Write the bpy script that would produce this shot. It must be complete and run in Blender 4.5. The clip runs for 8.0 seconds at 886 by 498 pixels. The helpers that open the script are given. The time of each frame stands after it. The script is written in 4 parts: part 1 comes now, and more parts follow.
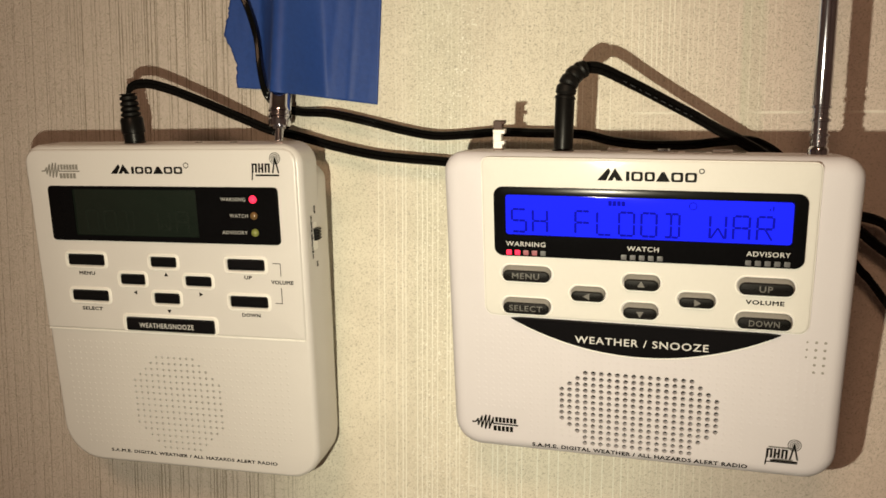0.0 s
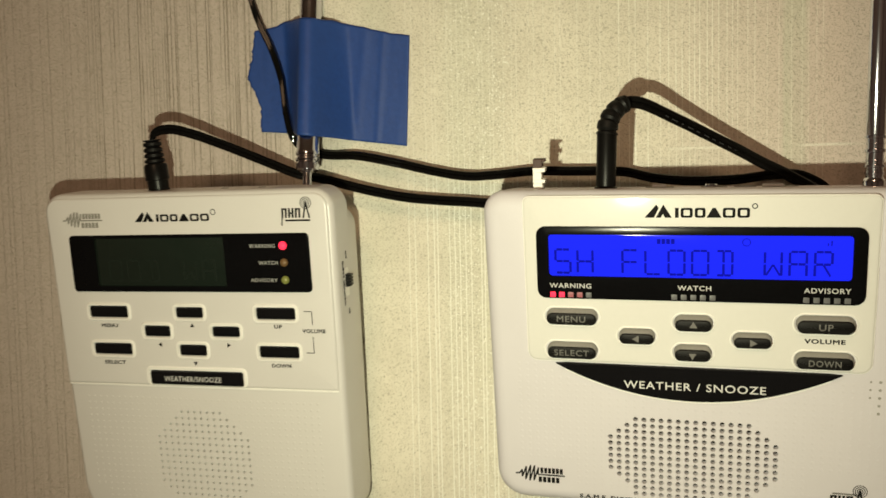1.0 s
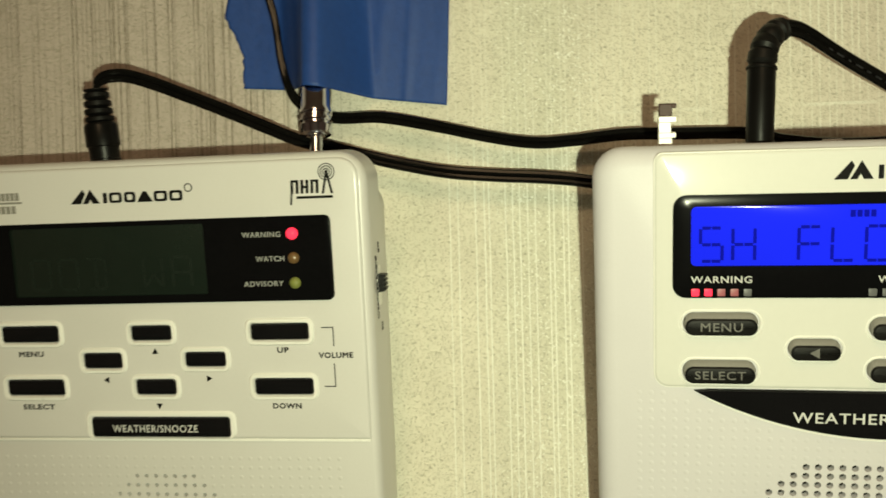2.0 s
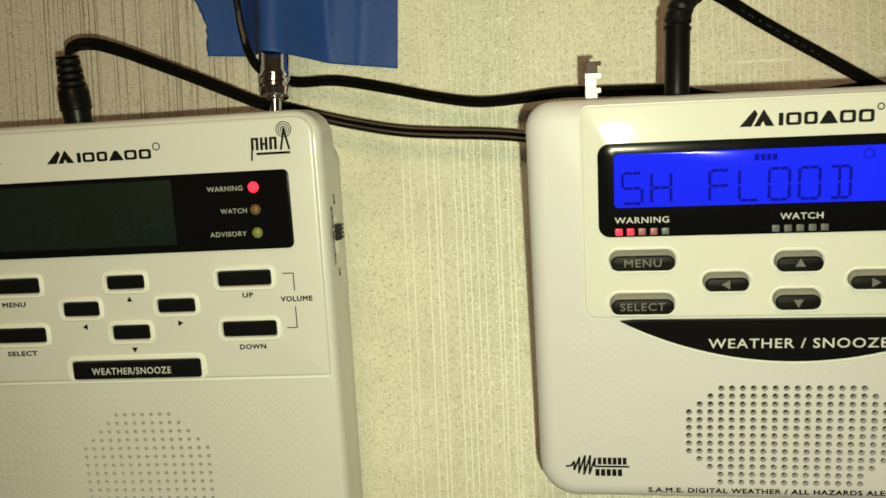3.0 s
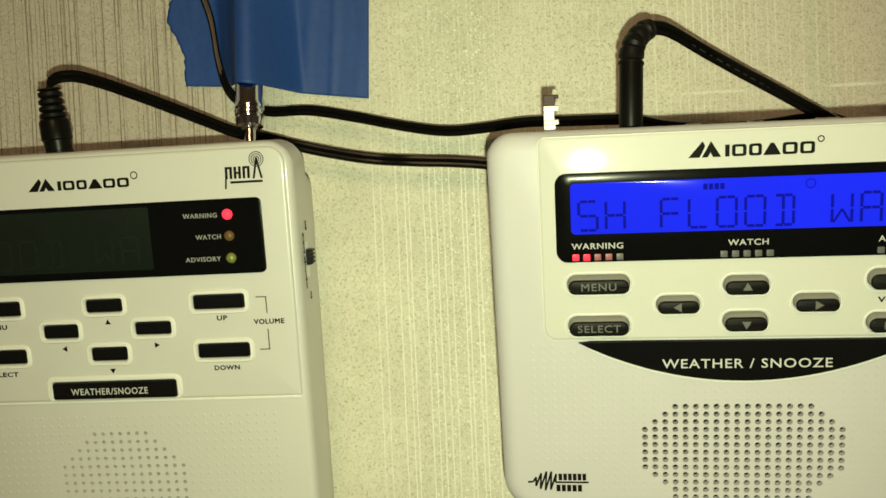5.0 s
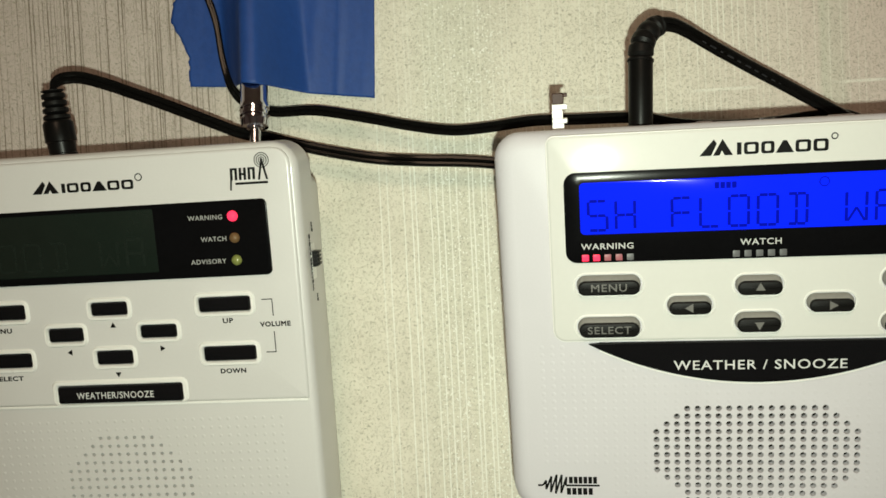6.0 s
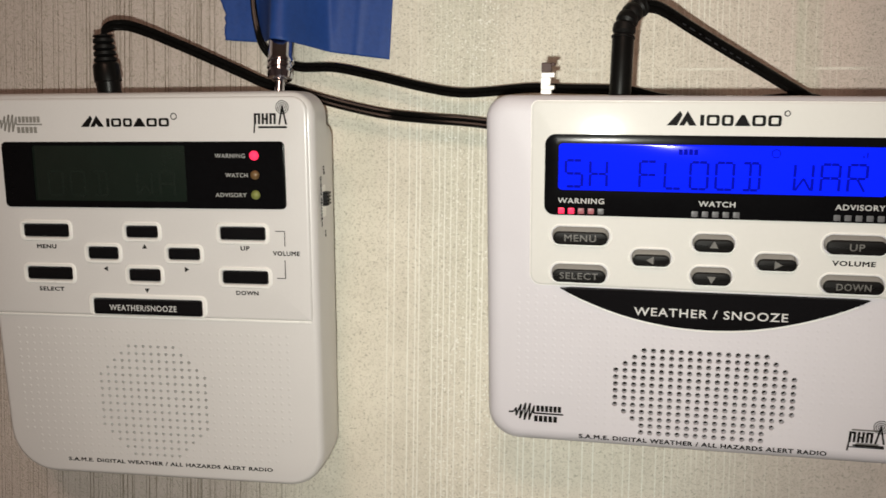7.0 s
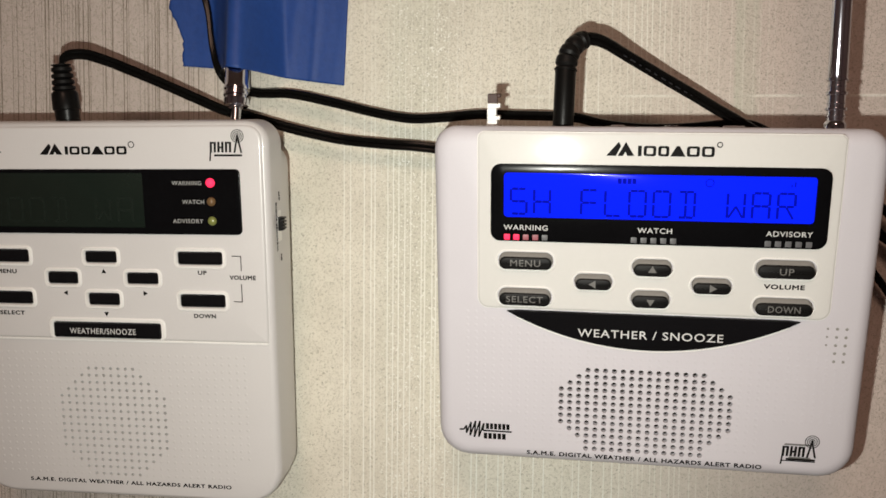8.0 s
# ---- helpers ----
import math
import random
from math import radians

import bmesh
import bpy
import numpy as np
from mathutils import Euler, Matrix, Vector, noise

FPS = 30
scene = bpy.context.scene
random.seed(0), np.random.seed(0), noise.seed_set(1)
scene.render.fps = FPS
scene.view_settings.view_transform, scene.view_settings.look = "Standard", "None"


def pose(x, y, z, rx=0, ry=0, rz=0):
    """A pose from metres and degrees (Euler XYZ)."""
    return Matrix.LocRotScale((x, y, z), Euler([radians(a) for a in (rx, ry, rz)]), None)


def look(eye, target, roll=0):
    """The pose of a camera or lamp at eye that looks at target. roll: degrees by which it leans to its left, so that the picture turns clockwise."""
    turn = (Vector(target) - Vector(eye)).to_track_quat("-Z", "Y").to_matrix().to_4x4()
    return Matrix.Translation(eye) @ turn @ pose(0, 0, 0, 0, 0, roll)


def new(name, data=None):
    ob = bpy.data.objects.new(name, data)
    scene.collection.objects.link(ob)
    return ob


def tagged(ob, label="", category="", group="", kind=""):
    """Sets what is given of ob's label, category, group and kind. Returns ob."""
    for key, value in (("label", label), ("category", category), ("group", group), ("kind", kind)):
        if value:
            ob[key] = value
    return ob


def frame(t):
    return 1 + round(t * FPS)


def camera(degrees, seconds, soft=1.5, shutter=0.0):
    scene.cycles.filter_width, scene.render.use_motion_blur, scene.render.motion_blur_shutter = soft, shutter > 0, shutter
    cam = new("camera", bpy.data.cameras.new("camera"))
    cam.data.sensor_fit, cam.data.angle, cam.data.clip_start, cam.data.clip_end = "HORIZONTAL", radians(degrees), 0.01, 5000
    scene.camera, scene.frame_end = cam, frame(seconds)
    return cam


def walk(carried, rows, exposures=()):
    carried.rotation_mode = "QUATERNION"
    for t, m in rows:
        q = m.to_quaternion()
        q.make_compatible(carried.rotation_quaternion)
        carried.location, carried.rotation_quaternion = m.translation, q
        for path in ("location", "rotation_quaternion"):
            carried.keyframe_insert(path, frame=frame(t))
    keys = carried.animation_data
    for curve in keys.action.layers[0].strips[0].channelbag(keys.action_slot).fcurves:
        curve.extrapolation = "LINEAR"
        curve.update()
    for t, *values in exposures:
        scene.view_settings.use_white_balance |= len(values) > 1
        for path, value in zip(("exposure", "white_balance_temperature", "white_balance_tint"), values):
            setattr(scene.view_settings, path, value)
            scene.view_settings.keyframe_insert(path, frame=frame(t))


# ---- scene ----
cam = camera(52.0, 8.0, soft=1.55, shutter=0.25)
ROWS = [
    (0.0, 0.1983, -0.3986, 1.4393, 83.70, -0.16, 13.93),
    (0.2, 0.1954, -0.4011, 1.4360, 84.00, 0.13, 14.12),
    (0.5, 0.1936, -0.4071, 1.4413, 84.89, 0.77, 14.47),
    (0.8, 0.1874, -0.4036, 1.4426, 85.38, 1.14, 14.55),
    (1.0, 0.1802, -0.3895, 1.4378, 86.50, 1.05, 13.79),
    (1.5, 0.1626, -0.3292, 1.4302, 87.52, 1.36, 10.49),
    (1.7, 0.1354, -0.3257, 1.4199, 88.47, 0.81, 9.13),
    (1.9, 0.1120, -0.3018, 1.4166, 88.72, 0.47, 8.96),
    (2.0, 0.1057, -0.2982, 1.4180, 88.73, 1.42, 7.67),
    (2.2, 0.1033, -0.2883, 1.4143, 88.33, 1.80, 5.68),
    (3.3, 0.1233, -0.3320, 1.4095, 87.17, 2.42, 6.54),
    (3.5, 0.1253, -0.3332, 1.4106, 87.52, 2.26, 6.55),
    (4.0, 0.1295, -0.3276, 1.4117, 87.58, 2.11, 6.05),
    (4.5, 0.1268, -0.3309, 1.4103, 87.71, 2.13, 6.06),
    (4.7, 0.1273, -0.3332, 1.4127, 88.15, 2.21, 5.77),
    (5.8, 0.1256, -0.3286, 1.4130, 88.21, 3.04, 6.11),
    (6.0, 0.1266, -0.3288, 1.4135, 88.10, 2.79, 6.19),
    (6.5, 0.1289, -0.3557, 1.4119, 87.17, 0.88, 8.23),
    (7.0, 0.1443, -0.3635, 1.4040, 86.66, -0.78, 8.37),
    (7.5, 0.1519, -0.3668, 1.4075, 86.17, -1.02, 7.53),
    (8.0, 0.1543, -0.3728, 1.4145, 86.52, -0.53, 6.77),
]
EXPOSURES = [(0.0, 0.10, 8050, 1), (1.0, 0.03, 8150, -10), (1.5, 0.01, 8150, -19), (2.2, -0.02, 8250, -22), (3.5, -0.11, 8500, -21), (4.0, -0.14, 9000, -24), (4.5, -0.06, 9900, -28), (4.7, -0.05, 9700, -30), (5.8, 0.02, 6700, -19), (6.5, -0.07, 6520, 1), (8.0, -0.05, 6470, 5)]
walk(cam, [(t, pose(x, y, z, rx, ry, rz)) for t, x, y, z, rx, ry, rz in ROWS], EXPOSURES)

# ---- light ----
WALL_Y = 0.005
world = bpy.data.worlds.new("world")
world.use_nodes = True
world.node_tree.nodes["Background"].inputs["Color"].default_value = (0.9, 0.85, 0.75, 1)
world.node_tree.nodes["Background"].inputs["Strength"].default_value = 0.05
scene.world = world

# the filming phone's own lamp, a little below and beside the lens
torch = bpy.data.lights.new("phone_torch", "SPOT")
torch.spot_size, torch.spot_blend = math.radians(118), 1.0
torch.energy, torch.shadow_soft_size, torch.color = 3.9, 0.003, (1.0, 0.96, 0.90)
new("phone_torch", torch).matrix_world = look((0.132, -0.345, 1.392), (0.100, 0.0, 1.408))

# an unseen dim lamp, assumed under the ceiling; its reddish light fills the shadows
room = bpy.data.lights.new("assumed_ceiling_lamp", "AREA")
room.energy, room.size, room.color = 8.0, 0.4, (1.0, 0.62, 0.48)
new("assumed_ceiling_lamp", room).location = (0.1, -1.3, 2.33)


# ---- materials ----
def nodes_of(name):
    m = bpy.data.materials.new(name)
    m.use_nodes = True
    return m, m.node_tree, m.node_tree.nodes["Principled BSDF"]


def add(tree, kind, **values):
    n = tree.nodes.new(kind)
    for key, value in values.items():
        n.inputs[key].default_value = value
    return n


def surface(name, base, rough=0.5, metal=0.0, vary=0.06, grain=900.0, bump=0.0, coat=0.0, spread=0.08, ior=1.5):
    """A material with colour varied at two scales, uneven gloss and a fine relief."""
    m, tree, bsdf = nodes_of(name)
    at = tree.nodes.new("ShaderNodeTexCoord")
    fine = add(tree, "ShaderNodeTexNoise", Scale=grain, Detail=3.0)
    wide = add(tree, "ShaderNodeTexNoise", Scale=grain / 22, Detail=4.0)
    for n in (fine, wide):
        tree.links.new(at.outputs["Object"], n.inputs["Vector"])
    both = tree.nodes.new("ShaderNodeMath")
    both.operation = "ADD"
    tree.links.new(fine.outputs["Fac"], both.inputs[0])
    tree.links.new(wide.outputs["Fac"], both.inputs[1])
    ramp = tree.nodes.new("ShaderNodeMapRange")
    ramp.inputs["From Min"].default_value, ramp.inputs["From Max"].default_value = 0.6, 1.4
    tree.links.new(both.outputs[0], ramp.inputs["Value"])
    mix = tree.nodes.new("ShaderNodeMix")
    mix.data_type = "RGBA"
    mix.inputs["A"].default_value = (*[c * (1 - vary) for c in base], 1)
    mix.inputs["B"].default_value = (*[min(1, c * (1 + vary)) for c in base], 1)
    tree.links.new(ramp.outputs["Result"], mix.inputs["Factor"])
    tree.links.new(mix.outputs["Result"], bsdf.inputs["Base Color"])
    gloss = tree.nodes.new("ShaderNodeMapRange")
    gloss.inputs["To Min"].default_value, gloss.inputs["To Max"].default_value = max(0.02, rough - spread), min(1, rough + spread)
    tree.links.new(wide.outputs["Fac"], gloss.inputs["Value"])
    tree.links.new(gloss.outputs["Result"], bsdf.inputs["Roughness"])
    bsdf.inputs["Metallic"].default_value = metal
    bsdf.inputs["IOR"].default_value = ior
    bsdf.inputs["Coat Weight"].default_value = coat
    bsdf.inputs["Coat Roughness"].default_value = 0.08
    if bump:
        b = add(tree, "ShaderNodeBump", Strength=bump, Distance=0.0004)
        tree.links.new(fine.outputs["Fac"], b.inputs["Height"])
        tree.links.new(b.outputs["Normal"], bsdf.inputs["Normal"])
    return m


def lit(name, base, glow, strength, rough=0.12):
    """A backlit screen or a lamp that is on."""
    m, tree, bsdf = nodes_of(name)
    at = tree.nodes.new("ShaderNodeTexCoord")
    uneven = add(tree, "ShaderNodeTexNoise", Scale=25.0, Detail=1.0)
    tree.links.new(at.outputs["Object"], uneven.inputs["Vector"])
    span = tree.nodes.new("ShaderNodeMapRange")
    span.inputs["To Min"].default_value, span.inputs["To Max"].default_value = strength * 0.8, strength * 1.2
    tree.links.new(uneven.outputs["Fac"], span.inputs["Value"])
    bsdf.inputs["Base Color"].default_value = (*base, 1)
    bsdf.inputs["IOR"].default_value = 1.2
    bsdf.inputs["Roughness"].default_value = rough
    bsdf.inputs["Emission Color"].default_value = (*glow, 1)
    tree.links.new(span.outputs["Result"], bsdf.inputs["Emission Strength"])
    return m


def wallpaper(name):
    """Embossed beige wallpaper: a wormy stipple, upright ribs, thin pearly lines, faint green bands and painted
    falloff.
    """
    m, tree, bsdf = nodes_of(name)
    link = tree.links.new
    at = tree.nodes.new("ShaderNodeTexCoord")
    xyz = tree.nodes.new("ShaderNodeSeparateXYZ")
    link(at.outputs["Object"], xyz.inputs[0])

    def maths(kind, a, b=None, clamp=False):
        n = tree.nodes.new("ShaderNodeMath")
        n.operation, n.use_clamp = kind, clamp
        for slot, v in ((0, a), (1, b)):
            if v is None:
                continue
            if isinstance(v, (int, float)):
                n.inputs[slot].default_value = v
            else:
                link(v, n.inputs[slot])
        return n.outputs[0]

    # the bands, and the falloff painted beside them, come again every 0.53 m
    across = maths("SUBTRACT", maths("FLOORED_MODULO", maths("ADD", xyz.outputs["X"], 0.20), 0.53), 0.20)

    def span(value, a, b, lo=0.0, hi=1.0):
        n = tree.nodes.new("ShaderNodeMapRange")
        n.interpolation_type = "SMOOTHSTEP"
        for key, v in (("From Min", a), ("From Max", b), ("To Min", lo), ("To Max", hi)):
            n.inputs[key].default_value = v
        link(value, n.inputs["Value"])
        return n.outputs["Result"]

    def line_noise(scale, detail=2.0):
        n = tree.nodes.new("ShaderNodeTexNoise")
        n.noise_dimensions = "1D"
        n.inputs["Scale"].default_value, n.inputs["Detail"].default_value = scale, detail
        link(xyz.outputs["X"], n.inputs["W"])
        return n.outputs["Fac"]

    def cloud(scale, detail=2.0, warp=0.0, squeeze=1.0):
        place = at.outputs["Object"]
        if squeeze != 1.0:
            sq = tree.nodes.new("ShaderNodeMapping")
            sq.inputs["Scale"].default_value = (1, 1, squeeze)
            link(place, sq.inputs["Vector"])
            place = sq.outputs[0]
        n = add(tree, "ShaderNodeTexNoise", Scale=scale, Detail=detail, Distortion=warp)
        link(place, n.inputs["Vector"])
        return n.outputs["Fac"]

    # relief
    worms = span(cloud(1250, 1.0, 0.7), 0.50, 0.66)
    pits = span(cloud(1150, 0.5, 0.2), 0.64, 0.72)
    specks = span(cloud(1300, 0.5, 0.2), 0.66, 0.72)
    broken = span(cloud(160, 3, 0, 0.25), 0.35, 0.6)
    ribs_zone = span(across, 0.045, 0.015)
    wavering = maths("ADD", across, maths("MULTIPLY", maths("SUBTRACT", cloud(40, 1), 0.5), 0.0004))

    def strands(places, half):
        """Upright printed strands at set places across the paper."""
        total = None
        for place in places:
            one = span(maths("ABSOLUTE", maths("SUBTRACT", wavering, place)), half, half * 0.35)
            total = one if total is None else maths("MAXIMUM", total, one)
        return total

    rib_places = (-0.0866, -0.0790, -0.0709, -0.0658, -0.0643, -0.0585, -0.0518, -0.0503, -0.0484, -0.0461, -0.0382, -0.0350, -0.0300, -0.0285, -0.0207, -0.0192, -0.0158, -0.0140, -0.0103, -0.0081, -0.0010, 0.0035, 0.0120)
    faint_ribs = maths("MULTIPLY", span(line_noise(1250, 0.0), 0.58, 0.72), 0.6)
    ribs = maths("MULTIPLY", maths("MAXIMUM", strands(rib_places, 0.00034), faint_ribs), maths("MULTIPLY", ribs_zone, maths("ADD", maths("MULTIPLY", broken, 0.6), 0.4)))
    pearl_places = (0.0673, 0.0701, 0.0760, 0.0790, 0.0806, 0.0861, 0.0885, 0.0908, 0.0934, 0.0959, 0.1005, 0.1020, 0.1051, 0.1067, 0.1112, 0.1150, 0.1171, 0.1225, 0.1248, 0.1290, 0.1340, 0.1362, 0.1434, 0.1487, 0.1530)
    finer_places = (0.1608, 0.1651, 0.1677, 0.1728, 0.1779, 0.1813, 0.1843, 0.1868, 0.1897, 0.1918, 0.1938, 0.1968, 0.1988, 0.2013, 0.2046, 0.2067, 0.2087, 0.2127, 0.2155, 0.2203, 0.2248, 0.2296, 0.2336, 0.2360, 0.2391, 0.2415)
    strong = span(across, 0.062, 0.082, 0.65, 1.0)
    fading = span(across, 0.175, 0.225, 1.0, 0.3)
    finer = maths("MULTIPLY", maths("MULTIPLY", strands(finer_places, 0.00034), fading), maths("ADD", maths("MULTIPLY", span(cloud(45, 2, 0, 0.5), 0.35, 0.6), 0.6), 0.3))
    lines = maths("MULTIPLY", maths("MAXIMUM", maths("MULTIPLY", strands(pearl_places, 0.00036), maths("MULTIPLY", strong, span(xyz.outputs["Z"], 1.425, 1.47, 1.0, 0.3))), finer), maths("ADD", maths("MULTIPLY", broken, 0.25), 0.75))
    # glitter painted as pale specks round the green band
    painted_glint = maths("MULTIPLY", specks, span(maths("ABSOLUTE", maths("SUBTRACT", across, 0.100)), 0.026, 0.008))
    lines = maths("MAXIMUM", lines, painted_glint)
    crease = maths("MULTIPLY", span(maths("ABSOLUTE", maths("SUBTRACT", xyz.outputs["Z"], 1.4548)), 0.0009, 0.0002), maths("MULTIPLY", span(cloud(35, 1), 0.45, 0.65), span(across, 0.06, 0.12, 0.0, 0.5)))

    # colour
    def blend(factor, a, b):
        n = tree.nodes.new("ShaderNodeMix")
        n.data_type = "RGBA"
        for slot, v in (("A", a), ("B", b)):
            if isinstance(v, tuple):
                n.inputs[slot].default_value = (*v, 1)
            else:
                link(v, n.inputs[slot])
        link(factor, n.inputs["Factor"])
        return n.outputs["Result"]

    beige = blend(span(cloud(40, 4), 0.35, 0.65), (0.785, 0.75, 0.64), (0.845, 0.81, 0.695))
    # darker, redder left and right: the lamp's falloff put into the paper's tone
    falloff_tone = blend(maths("MULTIPLY", span(across, 0.045, -0.01), 0.9), beige, (0.56, 0.487, 0.45))
    falloff_tone = blend(maths("MULTIPLY", span(across, 0.15, 0.26), 0.8), falloff_tone, (0.61, 0.505, 0.465))
    green_a = span(maths("ABSOLUTE", maths("SUBTRACT", across, 0.098)), 0.022, 0.004)
    green_b = span(maths("ABSOLUTE", maths("SUBTRACT", across, 0.2308)), 0.006, 0.003, 0.0, 2.8)
    green_c = span(maths("ABSOLUTE", maths("SUBTRACT", across, 0.054)), 0.012, 0.002)
    green = maths("MULTIPLY", maths("ADD", maths("ADD", green_a, green_b), green_c), maths("MULTIPLY", span(cloud(30, 3, 0, 0.12), 0.35, 0.65), 0.26), True)
    tinted = blend(green, falloff_tone, (0.56, 0.63, 0.49))
    # shade in the embossed worms and pits, put into the colour
    worm_shaded = blend(maths("MULTIPLY", worms, span(across, 0.06, 0.0, 0.22, 0.42)), tinted, (0.42, 0.40, 0.30))
    pit_shaded = blend(maths("MULTIPLY", pits, 0.34), worm_shaded, (0.27, 0.25, 0.18))
    ribbed = blend(maths("MULTIPLY", ribs, 0.82), pit_shaded, (0.25, 0.215, 0.16))
    # printed lines; their pearl sheen, the glitter and the crease highlight painted pale
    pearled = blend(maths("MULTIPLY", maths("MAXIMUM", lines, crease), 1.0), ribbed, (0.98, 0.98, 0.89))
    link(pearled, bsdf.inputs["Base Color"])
    bsdf.inputs["Roughness"].default_value = 0.6
    bsdf.inputs["Specular IOR Level"].default_value = 0.3
    height = maths("SUBTRACT", maths("ADD", maths("MULTIPLY", lines, 0.2), crease), maths("ADD", maths("MULTIPLY", worms, 0.7), maths("ADD", ribs, maths("MULTIPLY", pits, 0.5))))
    b = add(tree, "ShaderNodeBump", Strength=0.65, Distance=0.0005)
    link(height, b.inputs["Height"])
    link(b.outputs["Normal"], bsdf.inputs["Normal"])
    return m


PAPER = wallpaper("wallpaper")
PLASTER = surface("plaster", (0.44, 0.42, 0.46), 0.8, grain=60, bump=0.3)
BOARDS = surface("floor_covering", (0.15, 0.13, 0.13), 0.6, grain=80, vary=0.2)
CEILING = surface("ceiling_paint", (0.75, 0.73, 0.68), 0.9, grain=50, bump=0.3)
SHELL = surface("lilac_white_plastic", (0.655, 0.632, 0.668), 0.42, vary=0.02, grain=1500, bump=0.05, ior=1.32)
PANEL = surface("gloss_white_plastic", (0.70, 0.69, 0.66), 0.34, vary=0.015, grain=700, ior=1.18, coat=0.22)
PEARL = surface("pearl_white_plastic", (0.675, 0.66, 0.65), 0.32, vary=0.02, grain=1200, bump=0.04, coat=0.12)
# lips and edges get their catch of light as paler colour; clip plainly white
RIM = surface("white_and_lit_edge_plastic", (0.88, 0.87, 0.84), 0.3, vary=0.01)
GLOSS_BLACK = surface("gloss_black_plastic", (0.006, 0.006, 0.0068), 0.12, vary=0.2, spread=0.04, ior=1.4)
BLACK = surface("black_plastic", (0.005, 0.0047, 0.0044), 0.36, vary=0.25, bump=0.06, ior=1.26)
SATIN_BLACK = surface("satin_black_plastic", (0.004, 0.004, 0.0045), 0.18, vary=0.2, spread=0.05, ior=1.2)
RUBBER = surface("black_rubber", (0.006, 0.0056, 0.0053), 0.48, vary=0.25, bump=0.12, ior=1.28)
KEY_SIDE = surface("grey_key_rubber", (0.30, 0.29, 0.27), 0.5, vary=0.08)
CORD = surface("black_cord_sheath", (0.005, 0.0047, 0.0044), 0.08, vary=0.3, grain=500, spread=0.02, ior=1.17)
CHROME = surface("chrome", (0.66, 0.67, 0.74), 0.12, 1.0, vary=0.06, grain=300, spread=0.05)
TAPE = surface("blue_painters_tape", (0.014, 0.058, 0.255), 0.58, vary=0.14, grain=420, bump=0.35)
WHITE_INK = surface("white_ink", (0.62, 0.62, 0.61), 0.5, vary=0.04)
PALE_INK = surface("pale_grey_ink", (0.40, 0.40, 0.39), 0.5, vary=0.05)
GREY_INK = surface("grey_ink", (0.24, 0.23, 0.21), 0.5, vary=0.08)
DARK_INK = surface("dark_ink", (0.006, 0.0056, 0.0055), 0.6, vary=0.2, ior=1.2)
KEY_INK = surface("grey_key_print", (0.15, 0.145, 0.135), 0.5, vary=0.12)
CORD_INK = surface("worn_cable_print", (0.02, 0.021, 0.025), 0.5, vary=0.3)
BROWN = surface("brown_plastic", (0.055, 0.022, 0.015), 0.6, vary=0.15)
CLOTH = surface("speaker_cloth", (0.012, 0.010, 0.008), 0.9, vary=0.2)
SCREEN_BLUE = lit("blue_backlit_screen", (0.004, 0.006, 0.03), (0.0, 0.010, 1.0), 1.3, 0.11)
SCREEN_OFF = surface("unlit_green_grey_screen", (0.011, 0.017, 0.013), 0.14, vary=0.1, grain=200, spread=0.04)
SEGMENT = lit("dark_blue_segment", (0.002, 0.003, 0.03), (0.0, 0.006, 1.0), 0.42)
GHOST = surface("faint_segment", (0.012, 0.018, 0.014), 0.25, vary=0.1)
RED_ON = lit("red_lamp_lit", (0.6, 0.02, 0.04), (1.0, 0.03, 0.10), 1.6, 0.25)
RED_DIM = surface("dim_red_lens", (0.34, 0.10, 0.12), 0.4, vary=0.1)
GREY_LENS = surface("grey_lens", (0.12, 0.12, 0.125), 0.4, vary=0.1)
AMBER = surface("amber_lens_unlit", (0.17, 0.10, 0.045), 0.2, vary=0.15)
LIME = surface("yellow_green_lens_unlit", (0.22, 0.24, 0.07), 0.2, vary=0.15)


# ---- building tools ----
def part(name, bm, material, parent=None, label="", scale=0.001, sharp=38, kind=""):
    """Links a bmesh as one mesh object; under a parent its shape is in millimetres of the parent."""
    bmesh.ops.scale(bm, vec=(scale,) * 3, verts=bm.verts)
    bmesh.ops.recalc_face_normals(bm, faces=bm.faces)
    me = bpy.data.meshes.new(name)
    bm.to_mesh(me)
    bm.free()
    me.materials.append(material)
    me.polygons.foreach_set("use_smooth", [True] * len(me.polygons))
    me.set_sharp_from_angle(angle=radians(sharp))
    ob = new(name, me)
    if parent:
        ob.parent = parent
    return tagged(ob, label, kind=kind)


def thing(name, m, label, category, group=""):
    ob = new(name)
    ob.matrix_world = m
    ob.empty_display_size = 0.01
    return tagged(ob, label, category, group)


def loft(bm, rings, first=True, last=True):
    """Skins closed rings of equal length; returns the rings' vertices."""
    made = [[bm.verts.new(p) for p in ring] for ring in rings]
    for a, b in zip(made, made[1:]):
        for i in range(len(a)):
            j = (i + 1) % len(a)
            bm.faces.new((a[i], a[j], b[j], b[i]))
    if first:
        bm.faces.new(made[0][::-1])
    if last:
        bm.faces.new(made[-1])
    return made


